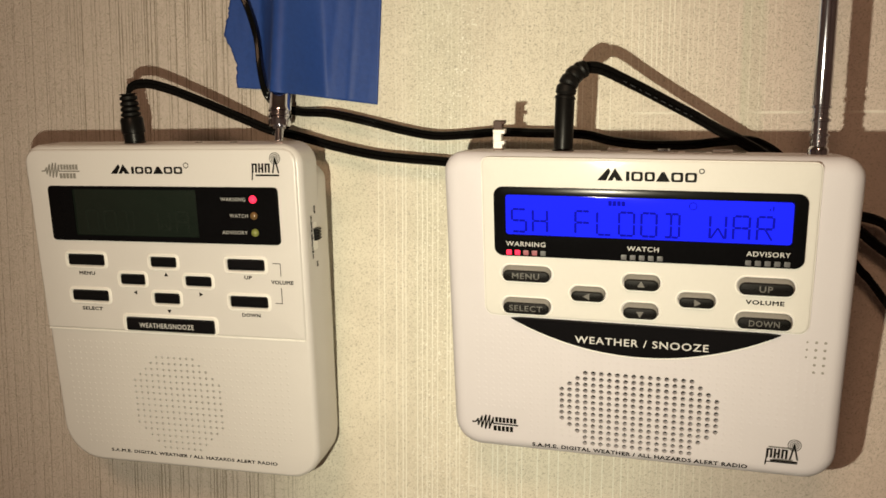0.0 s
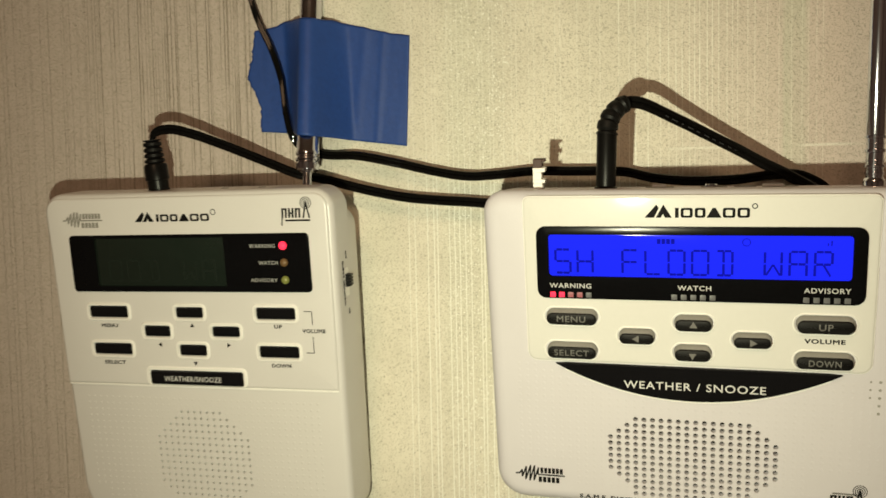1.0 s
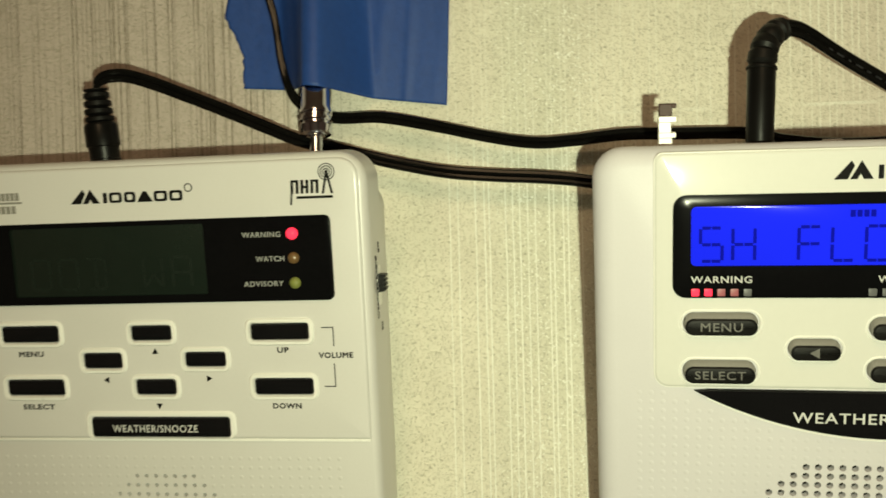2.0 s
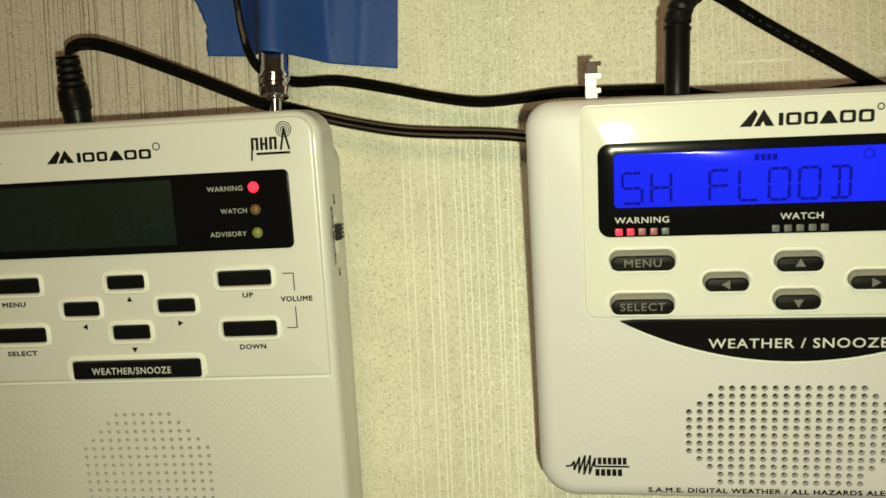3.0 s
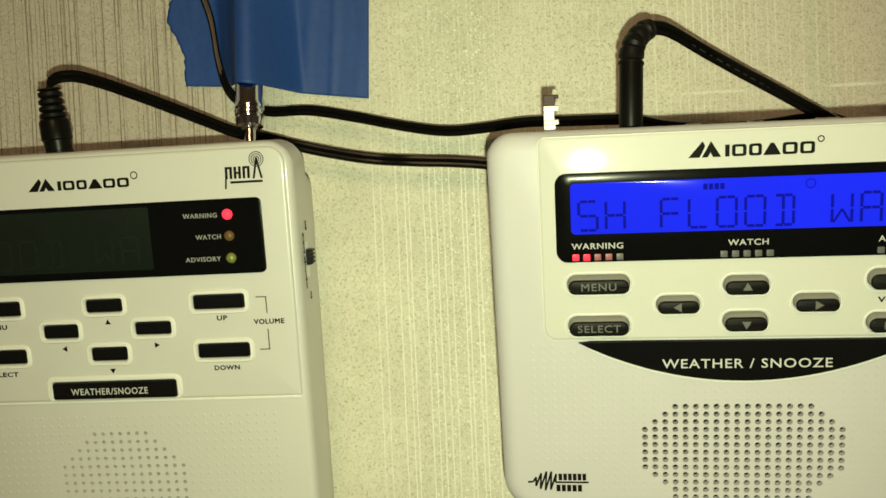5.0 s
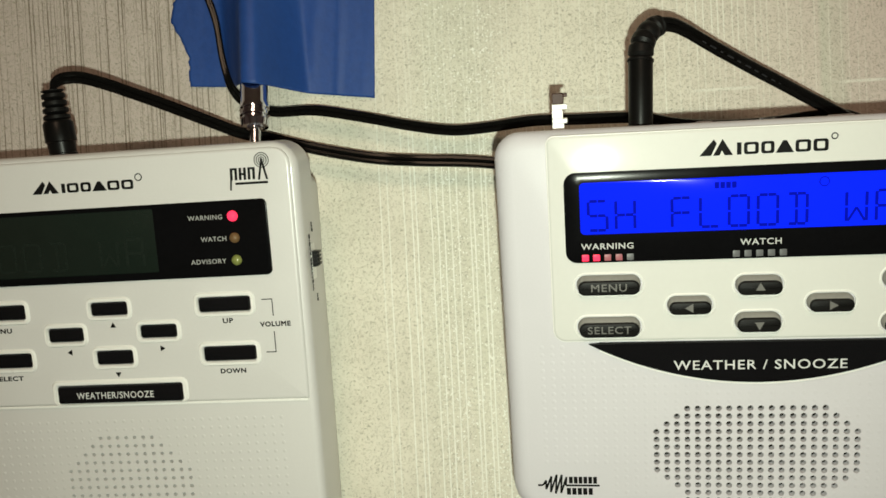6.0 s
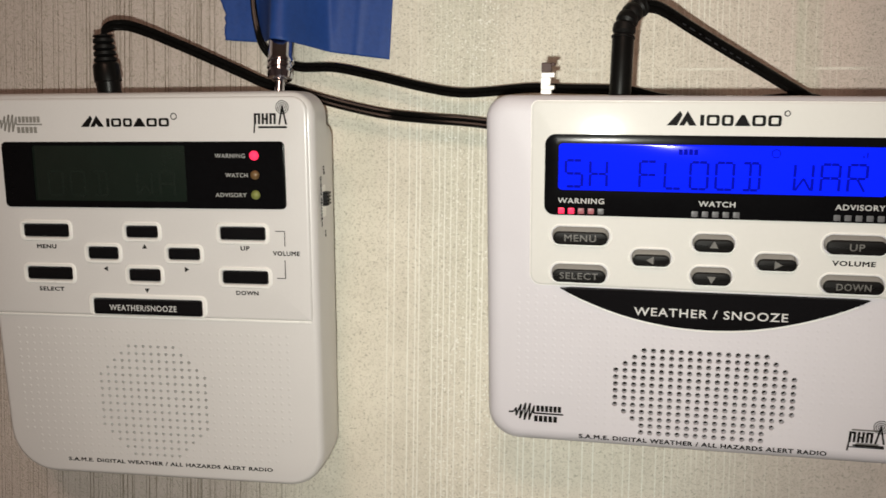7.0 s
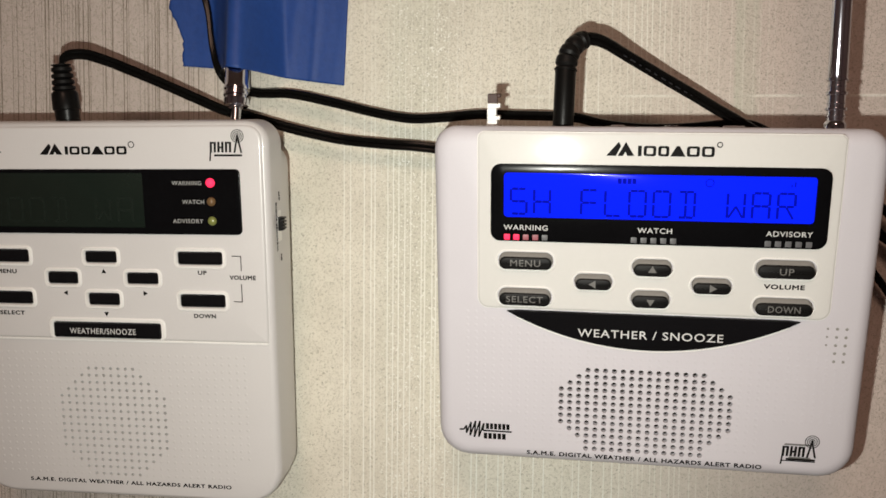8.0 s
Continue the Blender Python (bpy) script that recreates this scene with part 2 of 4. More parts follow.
def rounded(corners, radii, seg=5):
    """A polygon (x, z) with rounded corners."""
    out, n = [], len(corners)
    for i in range(n):
        p, a, b = Vector(corners[i]), Vector(corners[i - 1]), Vector(corners[(i + 1) % n])
        u, v = (a - p).normalized(), (b - p).normalized()
        half = math.acos(max(-1, min(1, u.dot(v)))) / 2
        r = radii[i]
        centre = p + (u + v).normalized() * (r / math.sin(half))
        s, e = p + u * (r / math.tan(half)) - centre, p + v * (r / math.tan(half)) - centre
        turn = math.pi - 2 * half
        sign = 1 if s.x * e.y - s.y * e.x > 0 else -1
        for k in range(seg + 1):
            w = sign * turn * k / seg
            out.append((centre.x + s.x * math.cos(w) - s.y * math.sin(w), centre.y + s.x * math.sin(w) + s.y * math.cos(w)))
    return out


def shrunk(corners, d):
    """The polygon with every side moved inwards by d (corners anticlockwise)."""
    out, n = [], len(corners)
    for i in range(n):
        p, a, b = Vector(corners[i]), Vector(corners[i - 1]), Vector(corners[(i + 1) % n])
        u, v = (p - a).normalized(), (b - p).normalized()
        nu, nv = Vector((-u.y, u.x)), Vector((-v.y, v.x))
        k = 1 + nu.dot(nv)
        out.append(tuple(p + (nu + nv) * (d / k)))
    return out


def box_corners(x0, z0, x1, z1):
    return [(x0, z0), (x1, z0), (x1, z1), (x0, z1)]


def circle(x, z, r, n=8):
    return [(x + r * math.cos(2 * math.pi * k / n + 0.2), z + r * math.sin(2 * math.pi * k / n + 0.2)) for k in range(n)]


def holed_front(bm, ring, holes, y, deep):
    """Fills the ring of vertices, leaving the holes open, and walls the holes to their depth."""
    edges = []
    loops = [ring] + [[bm.verts.new((x, y, z)) for x, z in h] for h in holes]
    for loop in loops:
        for i, v in enumerate(loop):
            w = loop[(i + 1) % len(loop)]
            edges.append(bm.edges.get((v, w)) or bm.edges.new((v, w)))
    bmesh.ops.triangle_fill(bm, use_beauty=True, use_dissolve=False, edges=edges)
    for loop in loops[1:]:
        inner = [bm.verts.new((v.co.x, y + deep, v.co.z)) for v in loop]
        for i in range(len(loop)):
            j = (i + 1) % len(loop)
            bm.faces.new((loop[i], loop[j], inner[j], inner[i]))


def grille(bm, x0, z0, px, pz, nx, nz, punched, r, y, deep, n=8):
    """A field of square cells, some of them punched with a round hole."""
    for j in range(nz):
        for i in range(nx):
            cx, cz = x0 + (i + 0.5) * px, z0 + (j + 0.5) * pz
            quad = [bm.verts.new((cx + a * px / 2, y, cz + b * pz / 2)) for a, b in ((1, -1), (1, 1), (-1, 1), (-1, -1))]
            if (i, j) not in punched:
                bm.faces.new(quad)
                continue
            rim = [bm.verts.new((cx + r * math.cos(a), y, cz + r * math.sin(a))) for a in (2 * math.pi * (k - 1) / n for k in range(n))]
            low = [bm.verts.new((v.co.x, y + deep, v.co.z)) for v in rim]
            for k in range(4):
                bm.faces.new((quad[k], quad[(k + 1) % 4], rim[(2 * k + 2) % n], rim[2 * k + 1], rim[2 * k]))
            for k in range(n):
                bm.faces.new((rim[k], rim[(k + 1) % n], low[(k + 1) % n], low[k]))


def slab(bm, corners, radii, front, back, edge=0.4, seg=5, steps=3, holes=(), deep=1.0):
    """A plate with a rounded outline and a rounded front edge; front < back, in depth."""
    rings = []
    for k in range(steps + 1):
        a = math.pi / 2 * k / steps
        d = edge * (1 - math.sin(a))
        y = front + edge * (1 - math.cos(a))
        rings.append([(x, y, z) for x, z in rounded(shrunk(corners, d), [max(0.15, r - d) for r in radii], seg)])
    rings.append([(x, back, z) for x, z in rounded(corners, radii, seg)])
    made = loft(bm, rings, first=not holes)
    if holes:
        holed_front(bm, made[0], holes, front, deep)
    return made


def plate(name, corners, r, front, back, material, parent, label="", edge=0.3, holes=(), deep=1.0, seg=5):
    bm = bmesh.new()
    slab(bm, corners, [r] * len(corners) if isinstance(r, (int, float)) else r, front, back, edge, seg, 2, holes, deep)
    return part(name, bm, material, parent, label)


def flat(bm, points, front, back):
    """A small prism from an outline in x and z."""
    loft(bm, [[(x, front, z) for x, z in points], [(x, back, z) for x, z in points]])


def bar(bm, x0, z0, x1, z1, front, back):
    flat(bm, box_corners(x0, z0, x1, z1), front, back)


def stroke(bm, a, b, w, front, back):
    a, b = Vector(a), Vector(b)
    n = (b - a).normalized()
    n = Vector((-n.y, n.x)) * w / 2
    flat(bm, [tuple(a + n), tuple(a - n), tuple(b - n), tuple(b + n)], front, back)


def lettering(text, x, z, width, height, front, material, parent, label=""):
    """Printed words centred at (x, z), fitted to a width and a height."""
    curve = bpy.data.curves.new("letters", "FONT")
    curve.body, curve.resolution_u, curve.extrude = text, 3, 0.01
    curve.bevel_depth, curve.bevel_resolution = 0.036 if material is DARK_INK else 0.010, 0
    curve.space_character = 1.12
    ob = bpy.data.objects.new("letters", curve)
    scene.collection.objects.link(ob)
    me = bpy.data.meshes.new_from_object(ob.evaluated_get(bpy.context.evaluated_depsgraph_get()))
    bpy.data.objects.remove(ob)
    xs, ys = [v.co.x for v in me.vertices], [v.co.y for v in me.vertices]
    kx, ky = width / (max(xs) - min(xs)), height / (max(ys) - min(ys))
    mx, my = (max(xs) + min(xs)) / 2, (max(ys) + min(ys)) / 2
    for v in me.vertices:
        c = v.co.copy()
        v.co = Vector((x + (c.x - mx) * kx, front - c.z * 2, z + (c.y - my) * ky)) * 0.001
    me.name = "lettering"
    me.materials.clear()
    me.materials.append(material)
    words = new("lettering", me)
    words.parent = parent
    return tagged(words, label)


def tube(bm, points, r, n=10, fine=6, caps=True):
    """A round sweep along a smooth line through the points; r is a number or one for each point."""
    pts = [Vector(p) for p in points]
    radii = [r] * len(pts) if isinstance(r, (int, float)) else list(r)
    line, rad = [], []
    for i in range(len(pts) - 1):
        p0, p1, p2, p3 = pts[max(0, i - 1)], pts[i], pts[i + 1], pts[min(len(pts) - 1, i + 2)]
        for k in range(fine):
            t = k / fine
            line.append(0.5 * (2 * p1 + (p2 - p0) * t + (2 * p0 - 5 * p1 + 4 * p2 - p3) * t * t + (3 * p1 - p0 - 3 * p2 + p3) * t ** 3))
            rad.append(radii[i] + (radii[i + 1] - radii[i]) * t)
    line.append(pts[-1])
    rad.append(radii[-1])
    side = None
    rings = []
    for i, p in enumerate(line):
        ahead = (line[min(i + 1, len(line) - 1)] - line[max(i - 1, 0)]).normalized()
        if side is None:
            side = ahead.orthogonal().normalized()
        side = (side - ahead * side.dot(ahead)).normalized()
        up = ahead.cross(side)
        rings.append([tuple(p + rad[i] * (side * math.cos(a) + up * math.sin(a))) for a in (2 * math.pi * k / n for k in range(n))])
    loft(bm, rings, caps, caps)


def turned(bm, profile, base, axis, n=20):
    """A turned form: (distance along the axis, radius) pairs."""
    base, axis = Vector(base), Vector(axis).normalized()
    s = axis.orthogonal().normalized()
    u = axis.cross(s)
    loft(bm, [[tuple(base + axis * d + r * (s * math.cos(a) + u * math.sin(a))) for a in (2 * math.pi * k / n for k in range(n))] for d, r in profile])


def cord_mesh(bm, points, r):
    """A flat twin-lead cord: two joined round leads, one above the other."""
    for k in (-1, 1):
        tube(bm, [(x, y + 0.25 * k * r, z + k * r * 0.92) for x, y, z in points], r, 9)


# ---- the room ----
def block(name, x0, y0, z0, x1, y1, z1, material):
    bm = bmesh.new()
    loft(bm, [[(x0, y0, z0), (x1, y0, z0), (x1, y1, z0), (x0, y1, z0)], [(x0, y0, z1), (x1, y0, z1), (x1, y1, z1), (x0, y1, z1)]])
    return part(name, bm, material, None, "", 1.0, kind="structure")


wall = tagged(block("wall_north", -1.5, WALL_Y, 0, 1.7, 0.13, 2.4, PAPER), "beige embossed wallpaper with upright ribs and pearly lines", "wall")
tagged(block("wall_south", -1.5, -2.72, 0, 1.7, -2.6, 2.4, PLASTER), "plain plastered wall", "wall")
tagged(block("wall_west", -1.62, -2.72, 0, -1.5, 0.13, 2.4, PLASTER), "plain plastered wall", "wall")
tagged(block("wall_east", 1.7, -2.72, 0, 1.82, 0.13, 2.4, PLASTER), "plain plastered wall", "wall")
tagged(block("floor", -1.62, -2.72, -0.1, 1.82, 0.13, 0, BOARDS), "plain dark floor", "floor")
tagged(block("ceiling", -1.62, -2.72, 2.4, 1.82, 0.13, 2.5, CEILING), "plain white ceiling", "ceiling")

# ---- poses of the two radios: x across the face, y into the depth, z up the face ----
WIDE = pose(0.1896, -0.0499, 1.3786, 0, 0, -2.50) @ pose(0, 0, 0, 10.27) @ pose(0, 0, 0, 0, 0.63)
TALL = pose(-0.0168, -0.0390, 1.3846, 0, 0, -0.77) @ pose(0, 0, 0, 6.45) @ pose(0, 0, 0, 0, -0.33)


def on_wide(x, y, z):
    return tuple(WIDE @ Vector((x / 1000, y / 1000, z / 1000)))


def on_tall(x, y, z):
    return tuple(TALL @ Vector((x / 1000, y / 1000, z / 1000)))


def word_bars(bm, x0, x1, z0, z1, letters, front):
    """A row of plain letter-sized blocks."""
    step = (x1 - x0) / letters
    for k in range(letters):
        bar(bm, x0 + k * step + step * 0.1, z0, x0 + (k + 0.86) * step, z1, front, front + 0.12)


def maker_mark(parent, x0, x1, z0, z1, front, ring=1.3):
    """The maker's mark as plain shapes: a twin peak, a row of letter-sized frames and a small ring."""
    w, h = (x1 - x0) * 0.21, (z1 - z0) * 1.35
    bm = bmesh.new()
    flat(bm, [(x0 - 0.8, z0), (x0 + w * 0.45, z0 + h), (x0 + w * 0.56, z0 + h * 0.72), (x0 + w * 0.34, z0)], front, front + 0.12)
    flat(bm, [(x0 + w * 0.42, z0), (x0 + w * 0.62, z0 + h * 0.55), (x0 + w * 0.78, z0 + h), (x0 + w * 1.18, z0), (x0 + w * 0.86, z0), (x0 + w * 0.76, z0 + h * 0.3), (x0 + w * 0.66, z0)], front, front + 0.12)
    part("mark_peak", bm, DARK_INK, parent, "dark printed twin peak")
    a, t = x0 + w * 1.33, 1.0
    shapes = ("bar", "frame", "frame", "peak", "frame", "frame")
    step = (x1 - a) / 26.2
    for shape, wide in zip(shapes, (1.3, 4.3, 3.8, 4.6, 4.4, 4.3)):
        b = a + wide * step
        bm = bmesh.new()
        if shape == "bar":
            bar(bm, a, z0, b, z1, front, front + 0.12)
        elif shape == "peak":
            flat(bm, [(a - 0.3, z0), (b + 0.3, z0), ((a + b) / 2 + 0.5, z1), ((a + b) / 2 - 0.5, z1)], front, front + 0.12)
        else:
            rings = [rounded(box_corners(a + g, z0 + g * 0.75, b - g, z1 - g * 0.75), [0.7 - g * 0.4] * 4, 2) for g in (0.0, t)]
            loft(bm, [[(x, front, z) for x, z in ring] for ring in rings], False, False)
        part("mark_block", bm, DARK_INK, parent)
        a = b + 0.7 * step
    bm = bmesh.new()
    loft(bm, [[(x, front, z) for x, z in circle(x1 + ring + 0.6, z1 + 0.6, r, 14)] for r in (ring, ring - 0.35)], False, False)
    part("mark_ring", bm, DARK_INK, parent)


def mast_mark(parent, x0, x1, z0, front, banded=False):
    """The weather service's mark as plain shapes: three frames, a mast, rings and a line of small print."""
    w = x1 - x0
    for k in range(3):
        a = x0 + k * w * 0.25
        bm = bmesh.new()
        for q in (0.0, w * 0.13):
            flat(bm, [(a + q, z0), (a + q + 0.85, z0), (a + q + 1.0, z0 + 3.9), (a + q + 0.15, z0 + 3.9)], front, front + 0.12)
        bar(bm, a + 0.3, z0 + (3.2, 1.5, 3.2)[k], a + w * 0.16, z0 + (3.9, 2.2, 3.9)[k], front, front + 0.12)
        part("mark_block", bm, DARK_INK, parent)
    mx = x1 - w * 0.08
    bm = bmesh.new()
    flat(bm, [(mx - 1.7, z0 - 0.2), (mx - 1.0, z0 - 0.2), (mx, z0 + 4.6), (mx + 1.0, z0 - 0.2), (mx + 1.7, z0 - 0.2), (mx + 0.2, z0 + 6.6), (mx - 0.2, z0 + 6.6)], front, front + 0.12)
    part("mark_mast", bm, DARK_INK, parent, "dark printed mast")
    bm = bmesh.new()
    stroke(bm, (x0 + 0.35, z0 + 1), (x0 - 0.1, z0 - 3.2), 0.55, front, front + 0.12)
    part("mark_stroke", bm, DARK_INK, parent)
    bm = bmesh.new()
    bar(bm, x0 + 1.6, z0 - 1.5, x1 + 0.6, z0 - 0.75, front, front + 0.12)
    part("small_print", bm, DARK_INK, parent, "line of tiny dark print")
    if banded:
        for a, b, c, d in ((1.0, 1.0, 4.25, 4.85), (2.6, 1.0, -1.15, -0.2)):
            bm = bmesh.new()
            flat(bm, [(x0 + a - 0.4, z0 + c), (x1 - b - 0.4, z0 + c), (x1 - b, z0 + d), (x0 + a, z0 + d)], front + 0.03, front + 0.12)
            part("mark_band", bm, KEY_INK, parent, "grey printed band")
        bm = bmesh.new()
        stroke(bm, (x0 + 0.2, z0 - 1.75), (x1 + 0.6, z0 - 1.75), 0.35, front, front + 0.12)
        part("mark_stroke", bm, DARK_INK, parent)
    for r in (2.5, 1.8, 1.1, 0.5):
        bm = bmesh.new()
        loft(bm, [[(x, front, z) for x, z in circle(mx, z0 + 6.0, q, 18)] for q in (r, r - 0.3)], False, False)
        part("mark_ring", bm, DARK_INK, parent)


def alert_mark(parent, x0, z0, front, material=None):
    """The alert mark as plain shapes: a wave train and two rows of blocks."""
    bm = bmesh.new()
    pts = [(0, 2.3), (1.7, 2.4), (2.7, 4.0), (2.6, 0.9), (4.4, 5.4), (4.0, -0.1), (6.1, 6.0), (5.6, -0.6), (7.7, 6.0), (7.3, -0.4), (9.2, 5.2), (8.9, 2.3), (19.6, 2.3)]
    for a, b in zip(pts, pts[1:]):
        stroke(bm, (x0 + a[0], z0 + a[1]), (x0 + b[0], z0 + b[1]), 0.6, front, front + 0.12)
    word_bars(bm, x0 + 9.8, x0 + 19.0, z0 + 3.0, z0 + 5.3, 6, front)
    word_bars(bm, x0 + 9.0, x0 + 17.6, z0 - 0.9, z0 + 1.4, 5, front)
    return part("alert_mark", bm, material or DARK_INK, parent, "printed wave mark with blocks")


SEGMENTS = {
    "S": "afgcd", "H": "fbgce" + "e", "F": "afge", "L": "fed", "O": "abcdef", "D": "abcdij", "W": "fbecxy", "A": "abcefg", "R": "abefgy",
}


def segment_char(bm, letter, x, z, w, h, front):
    """One character of a starburst display."""
    t, g = 0.85, 0.25
    mz = z + h / 2
    for s in set(SEGMENTS[letter]):
        if s in "agd":
            c = {"a": z + h, "g": mz, "d": z}[s]
            bar(bm, x + t, c - t / 2, x + w / 2 - g / 2, c + t / 2, front, front + 0.05)
            bar(bm, x + w / 2 + g / 2, c - t / 2, x + w - t, c + t / 2, front, front + 0.05)
        elif s in "fe":
            a = z if s == "e" else mz
            bar(bm, x, a + g, x + t, a + h / 2 - g, front, front + 0.05)
        elif s in "bc":
            a = z if s == "c" else mz
            bar(bm, x + w - t, a + g, x + w, a + h / 2 - g, front, front + 0.05)
        elif s in "ij":
            a = z if s == "j" else mz
            bar(bm, x + w * 0.4, a + g, x + w * 0.4 + t, a + h / 2 - g, front, front + 0.05)
        elif s == "x":
            stroke(bm, (x + w / 2, mz - g), (x + t, z + g), t * 0.8, front, front + 0.05)
        elif s == "y":
            stroke(bm, (x + w / 2, mz - g), (x + w - t, z + g), t * 0.8, front, front + 0.05)


def triangle(bm, x, z, r, turn, front):
    flat(bm, [(x + r * math.cos(radians(turn + a)) * (1.0), z + r * math.sin(radians(turn + a))) for a in (0, 120, 240)], front, front + 0.12)


# foot and upper point of the tall radio's aerial, which leans back to the wall
AERIAL = (Vector(on_tall(45.0, 28, 56.0)), Vector((0.0250, -0.0006, 1.520)))


# ---- the wide radio with the long display ----
def wide_radio():
    radio = thing("weather_radio", WIDE, "wide white plastic weather radio with lit blue display on wallpaper", "radio", "weather radios")
    shape = [(-75.8, -65.6), (73.0, -65.6), (74.8, 59.3), (-77.0, 59.3)]
    counts = [14, 14, 16, 18, 20, 20, 20, 20, 20, 20, 18, 16, 14]
    px, pz, gx, gz = 3.13, 2.56, -31.9, -59.9
    punched = {(i, j) for j, n in enumerate(counts) for i in range(10 - n // 2, 10 + n // 2)}
    bm = bmesh.new()
    rings = []
    radii = [11.5, 12, 8, 8]
    for k in range(7):
        a = math.pi / 2 * k / 6
        d, y = 5.5 * (1 - math.sin(a)), 5.0 * (1 - math.cos(a))
        rings.append([(x, y, z) for x, z in rounded(shrunk(shape, d), [r - d * 0.8 for r in radii], 7)])
    for d, y in ((0.9, 24.0), (1.5, 24.4), (1.5, 25.2), (1.0, 25.6), (3.6, 40.0), (6.2, 43.0)):
        tier = [(x, z - (y - 5) * 0.09 if z > 0 else z) for x, z in shrunk(shape, d)]
        rings.append([(x, y, z) for x, z in rounded(tier, radii, 7)])
    made = loft(bm, rings, first=False)
    holed_front(bm, made[0], [box_corners(gx, gz, gx + 20 * px, gz + 13 * pz)], 0.0, 0.3)
    grille(bm, gx, gz, px, pz, 20, 13, punched, 0.95, 0.0, 2.2)
    body = part("body", bm, SHELL, radio, "lilac-white moulded plastic shell")
    plate("speaker_cloth", box_corners(-34, -61, 34, -25), 4, 2.25, 3.2, CLOTH, body, "dark cloth behind the grille")
    # shallow dimples that carry the grille's pattern over the lower shell
    bm = bmesh.new()
    taken = [(gx + (i + 0.5) * px, gz + (j + 0.5) * pz) for i, j in punched]
    for i in range(23):
        for k in range(-22, 22):
            x, z = (k + 0.5) * px - 0.6, gz + pz * (i + 0.5)
            edge = -5 if abs(x) > 58 else -7.5 - 13.5 * max(0, 1 - (x / 55) ** 2)
            if z > edge or z < -57 or abs(x) > 67 or any(abs(x - a) < 1.5 and abs(z - b) < 1.2 for a, b in taken) or (x < -45 and z < -47) or (x > 40 and z < -45) or (x > 64 and z > -20):
                continue
            ring = circle(x, z, 0.85, 7)
            loft(bm, [[(p, 0.02, q) for p, q in ring], [(p, -0.05, q) for p, q in circle(x, z, 0.55, 7)]], False, True)
    part("dot_pattern", bm, SHELL, body, "rows of tiny raised dots", kind="stuff")

    # flat grey discs for the vents, the holes' inner shade put into their colour
    for i in range(-1, 2):
        for j in range(5 if i >= 0 else 3):
            bm = bmesh.new()
            r = 0.56 if i >= 0 else 0.42
            turned(bm, [(0, r), (0.05, r)], (62.7 + 3.1 * i - 0.05 * j, 0.02, -8.5 - 2.95 * j), (0, -1, 0), 8)
            part("vent_dot", bm, KEY_SIDE, body)

    # the raised control panel, with openings for the keys
    keys = {"menu": (-53.8, -33.9, 9.2, 15.7), "select": (-53.8, -34.2, -4.1, 2.5), "up": (34.0, 54.1, 8.9, 15.6), "down": (34.1, 54.2, -4.2, 2.2),
            "left": (-27.0, -13.2, 2.6, 8.6), "rise": (-7.2, 7.0, 8.2, 14.5), "fall": (-7.3, 6.7, -3.2, 3.2), "right": (13.1, 27.1, 2.6, 8.5)}
    wells = [rounded(box_corners(a, c, b, d), [min(3.1, (d - c) / 2 - 0.05)] * 4, 5) for a, b, c, d in keys.values()]
    panel_shape = [(-61.0, -5.6), (59.8, -5.6), (60.4, 58.0), (-61.2, 58.0)]
    bm = bmesh.new()
    slab(bm, panel_shape, [4, 4, 2.5, 2.5], -0.9, 5.0, 1.0, 5, 4, wells, 1.8)
    panel = part("control_panel", bm, PANEL, radio, "glossy white raised control panel")
    # a pale bead added for the highlight along the panel's edge
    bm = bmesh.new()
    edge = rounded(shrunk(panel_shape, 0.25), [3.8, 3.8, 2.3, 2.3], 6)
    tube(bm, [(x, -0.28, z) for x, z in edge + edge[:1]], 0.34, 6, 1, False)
    part("edge_highlight", bm, RIM, panel, "thin pale bead for the edge's highlight")
    words = {"menu": "MENU", "select": "SELECT", "up": "UP", "down": "DOWN"}
    turns = {"left": 180, "rise": 90, "fall": 270, "right": 0}
    for key, (a, b, c, d) in keys.items():
        # a lip round each opening, the light on it put in as paler plastic
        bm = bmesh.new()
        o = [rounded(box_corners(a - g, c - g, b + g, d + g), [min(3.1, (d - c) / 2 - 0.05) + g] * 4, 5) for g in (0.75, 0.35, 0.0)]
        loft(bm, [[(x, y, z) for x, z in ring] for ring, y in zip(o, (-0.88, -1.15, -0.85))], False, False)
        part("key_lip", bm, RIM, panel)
        bm = bmesh.new()
        g = 0.35
        r = (d - c) / 2 - g - 0.05
        rr = min(3.0, r)
        outer = box_corners(a + g, c + g, b - g, d - g)
        face = box_corners(a + 0.75, c + 0.45, b - 0.75, d - 1.55)
        fr = min(2.6, (d - c - 2.0) / 2 - 0.05)
        loft(bm, [[(x, y, z) for x, z in rounded(form, [q] * 4, 6)] for y, form, q in ((1.2, outer, rr), (-0.6, outer, rr), (-2.3, face, fr))])
        button = part("button", bm, KEY_SIDE, radio, "grey rubber push button with a black cap")
        bm = bmesh.new()
        loft(bm, [[(x, y, z) for x, z in rounded(shrunk(face, q), [fr - q * 0.8] * 4, 6)] for y, q in ((-2.3, 0.0), (-2.8, 0.03), (-3.1, 0.25), (-3.2, 0.6))])
        cap = part("cap", bm, RUBBER, button, "black cap")
        mx, mz = (a + b) / 2, (c + d) / 2 - 0.4
        if key in words:
            lettering(words[key], mx, mz, {"menu": 10.6, "select": 13.0, "up": 4.6, "down": 10.6}[key], 2.35, -3.27, KEY_INK, button)
        else:
            bm = bmesh.new()
            triangle(bm, mx, mz, 1.6, turns[key], -3.31)
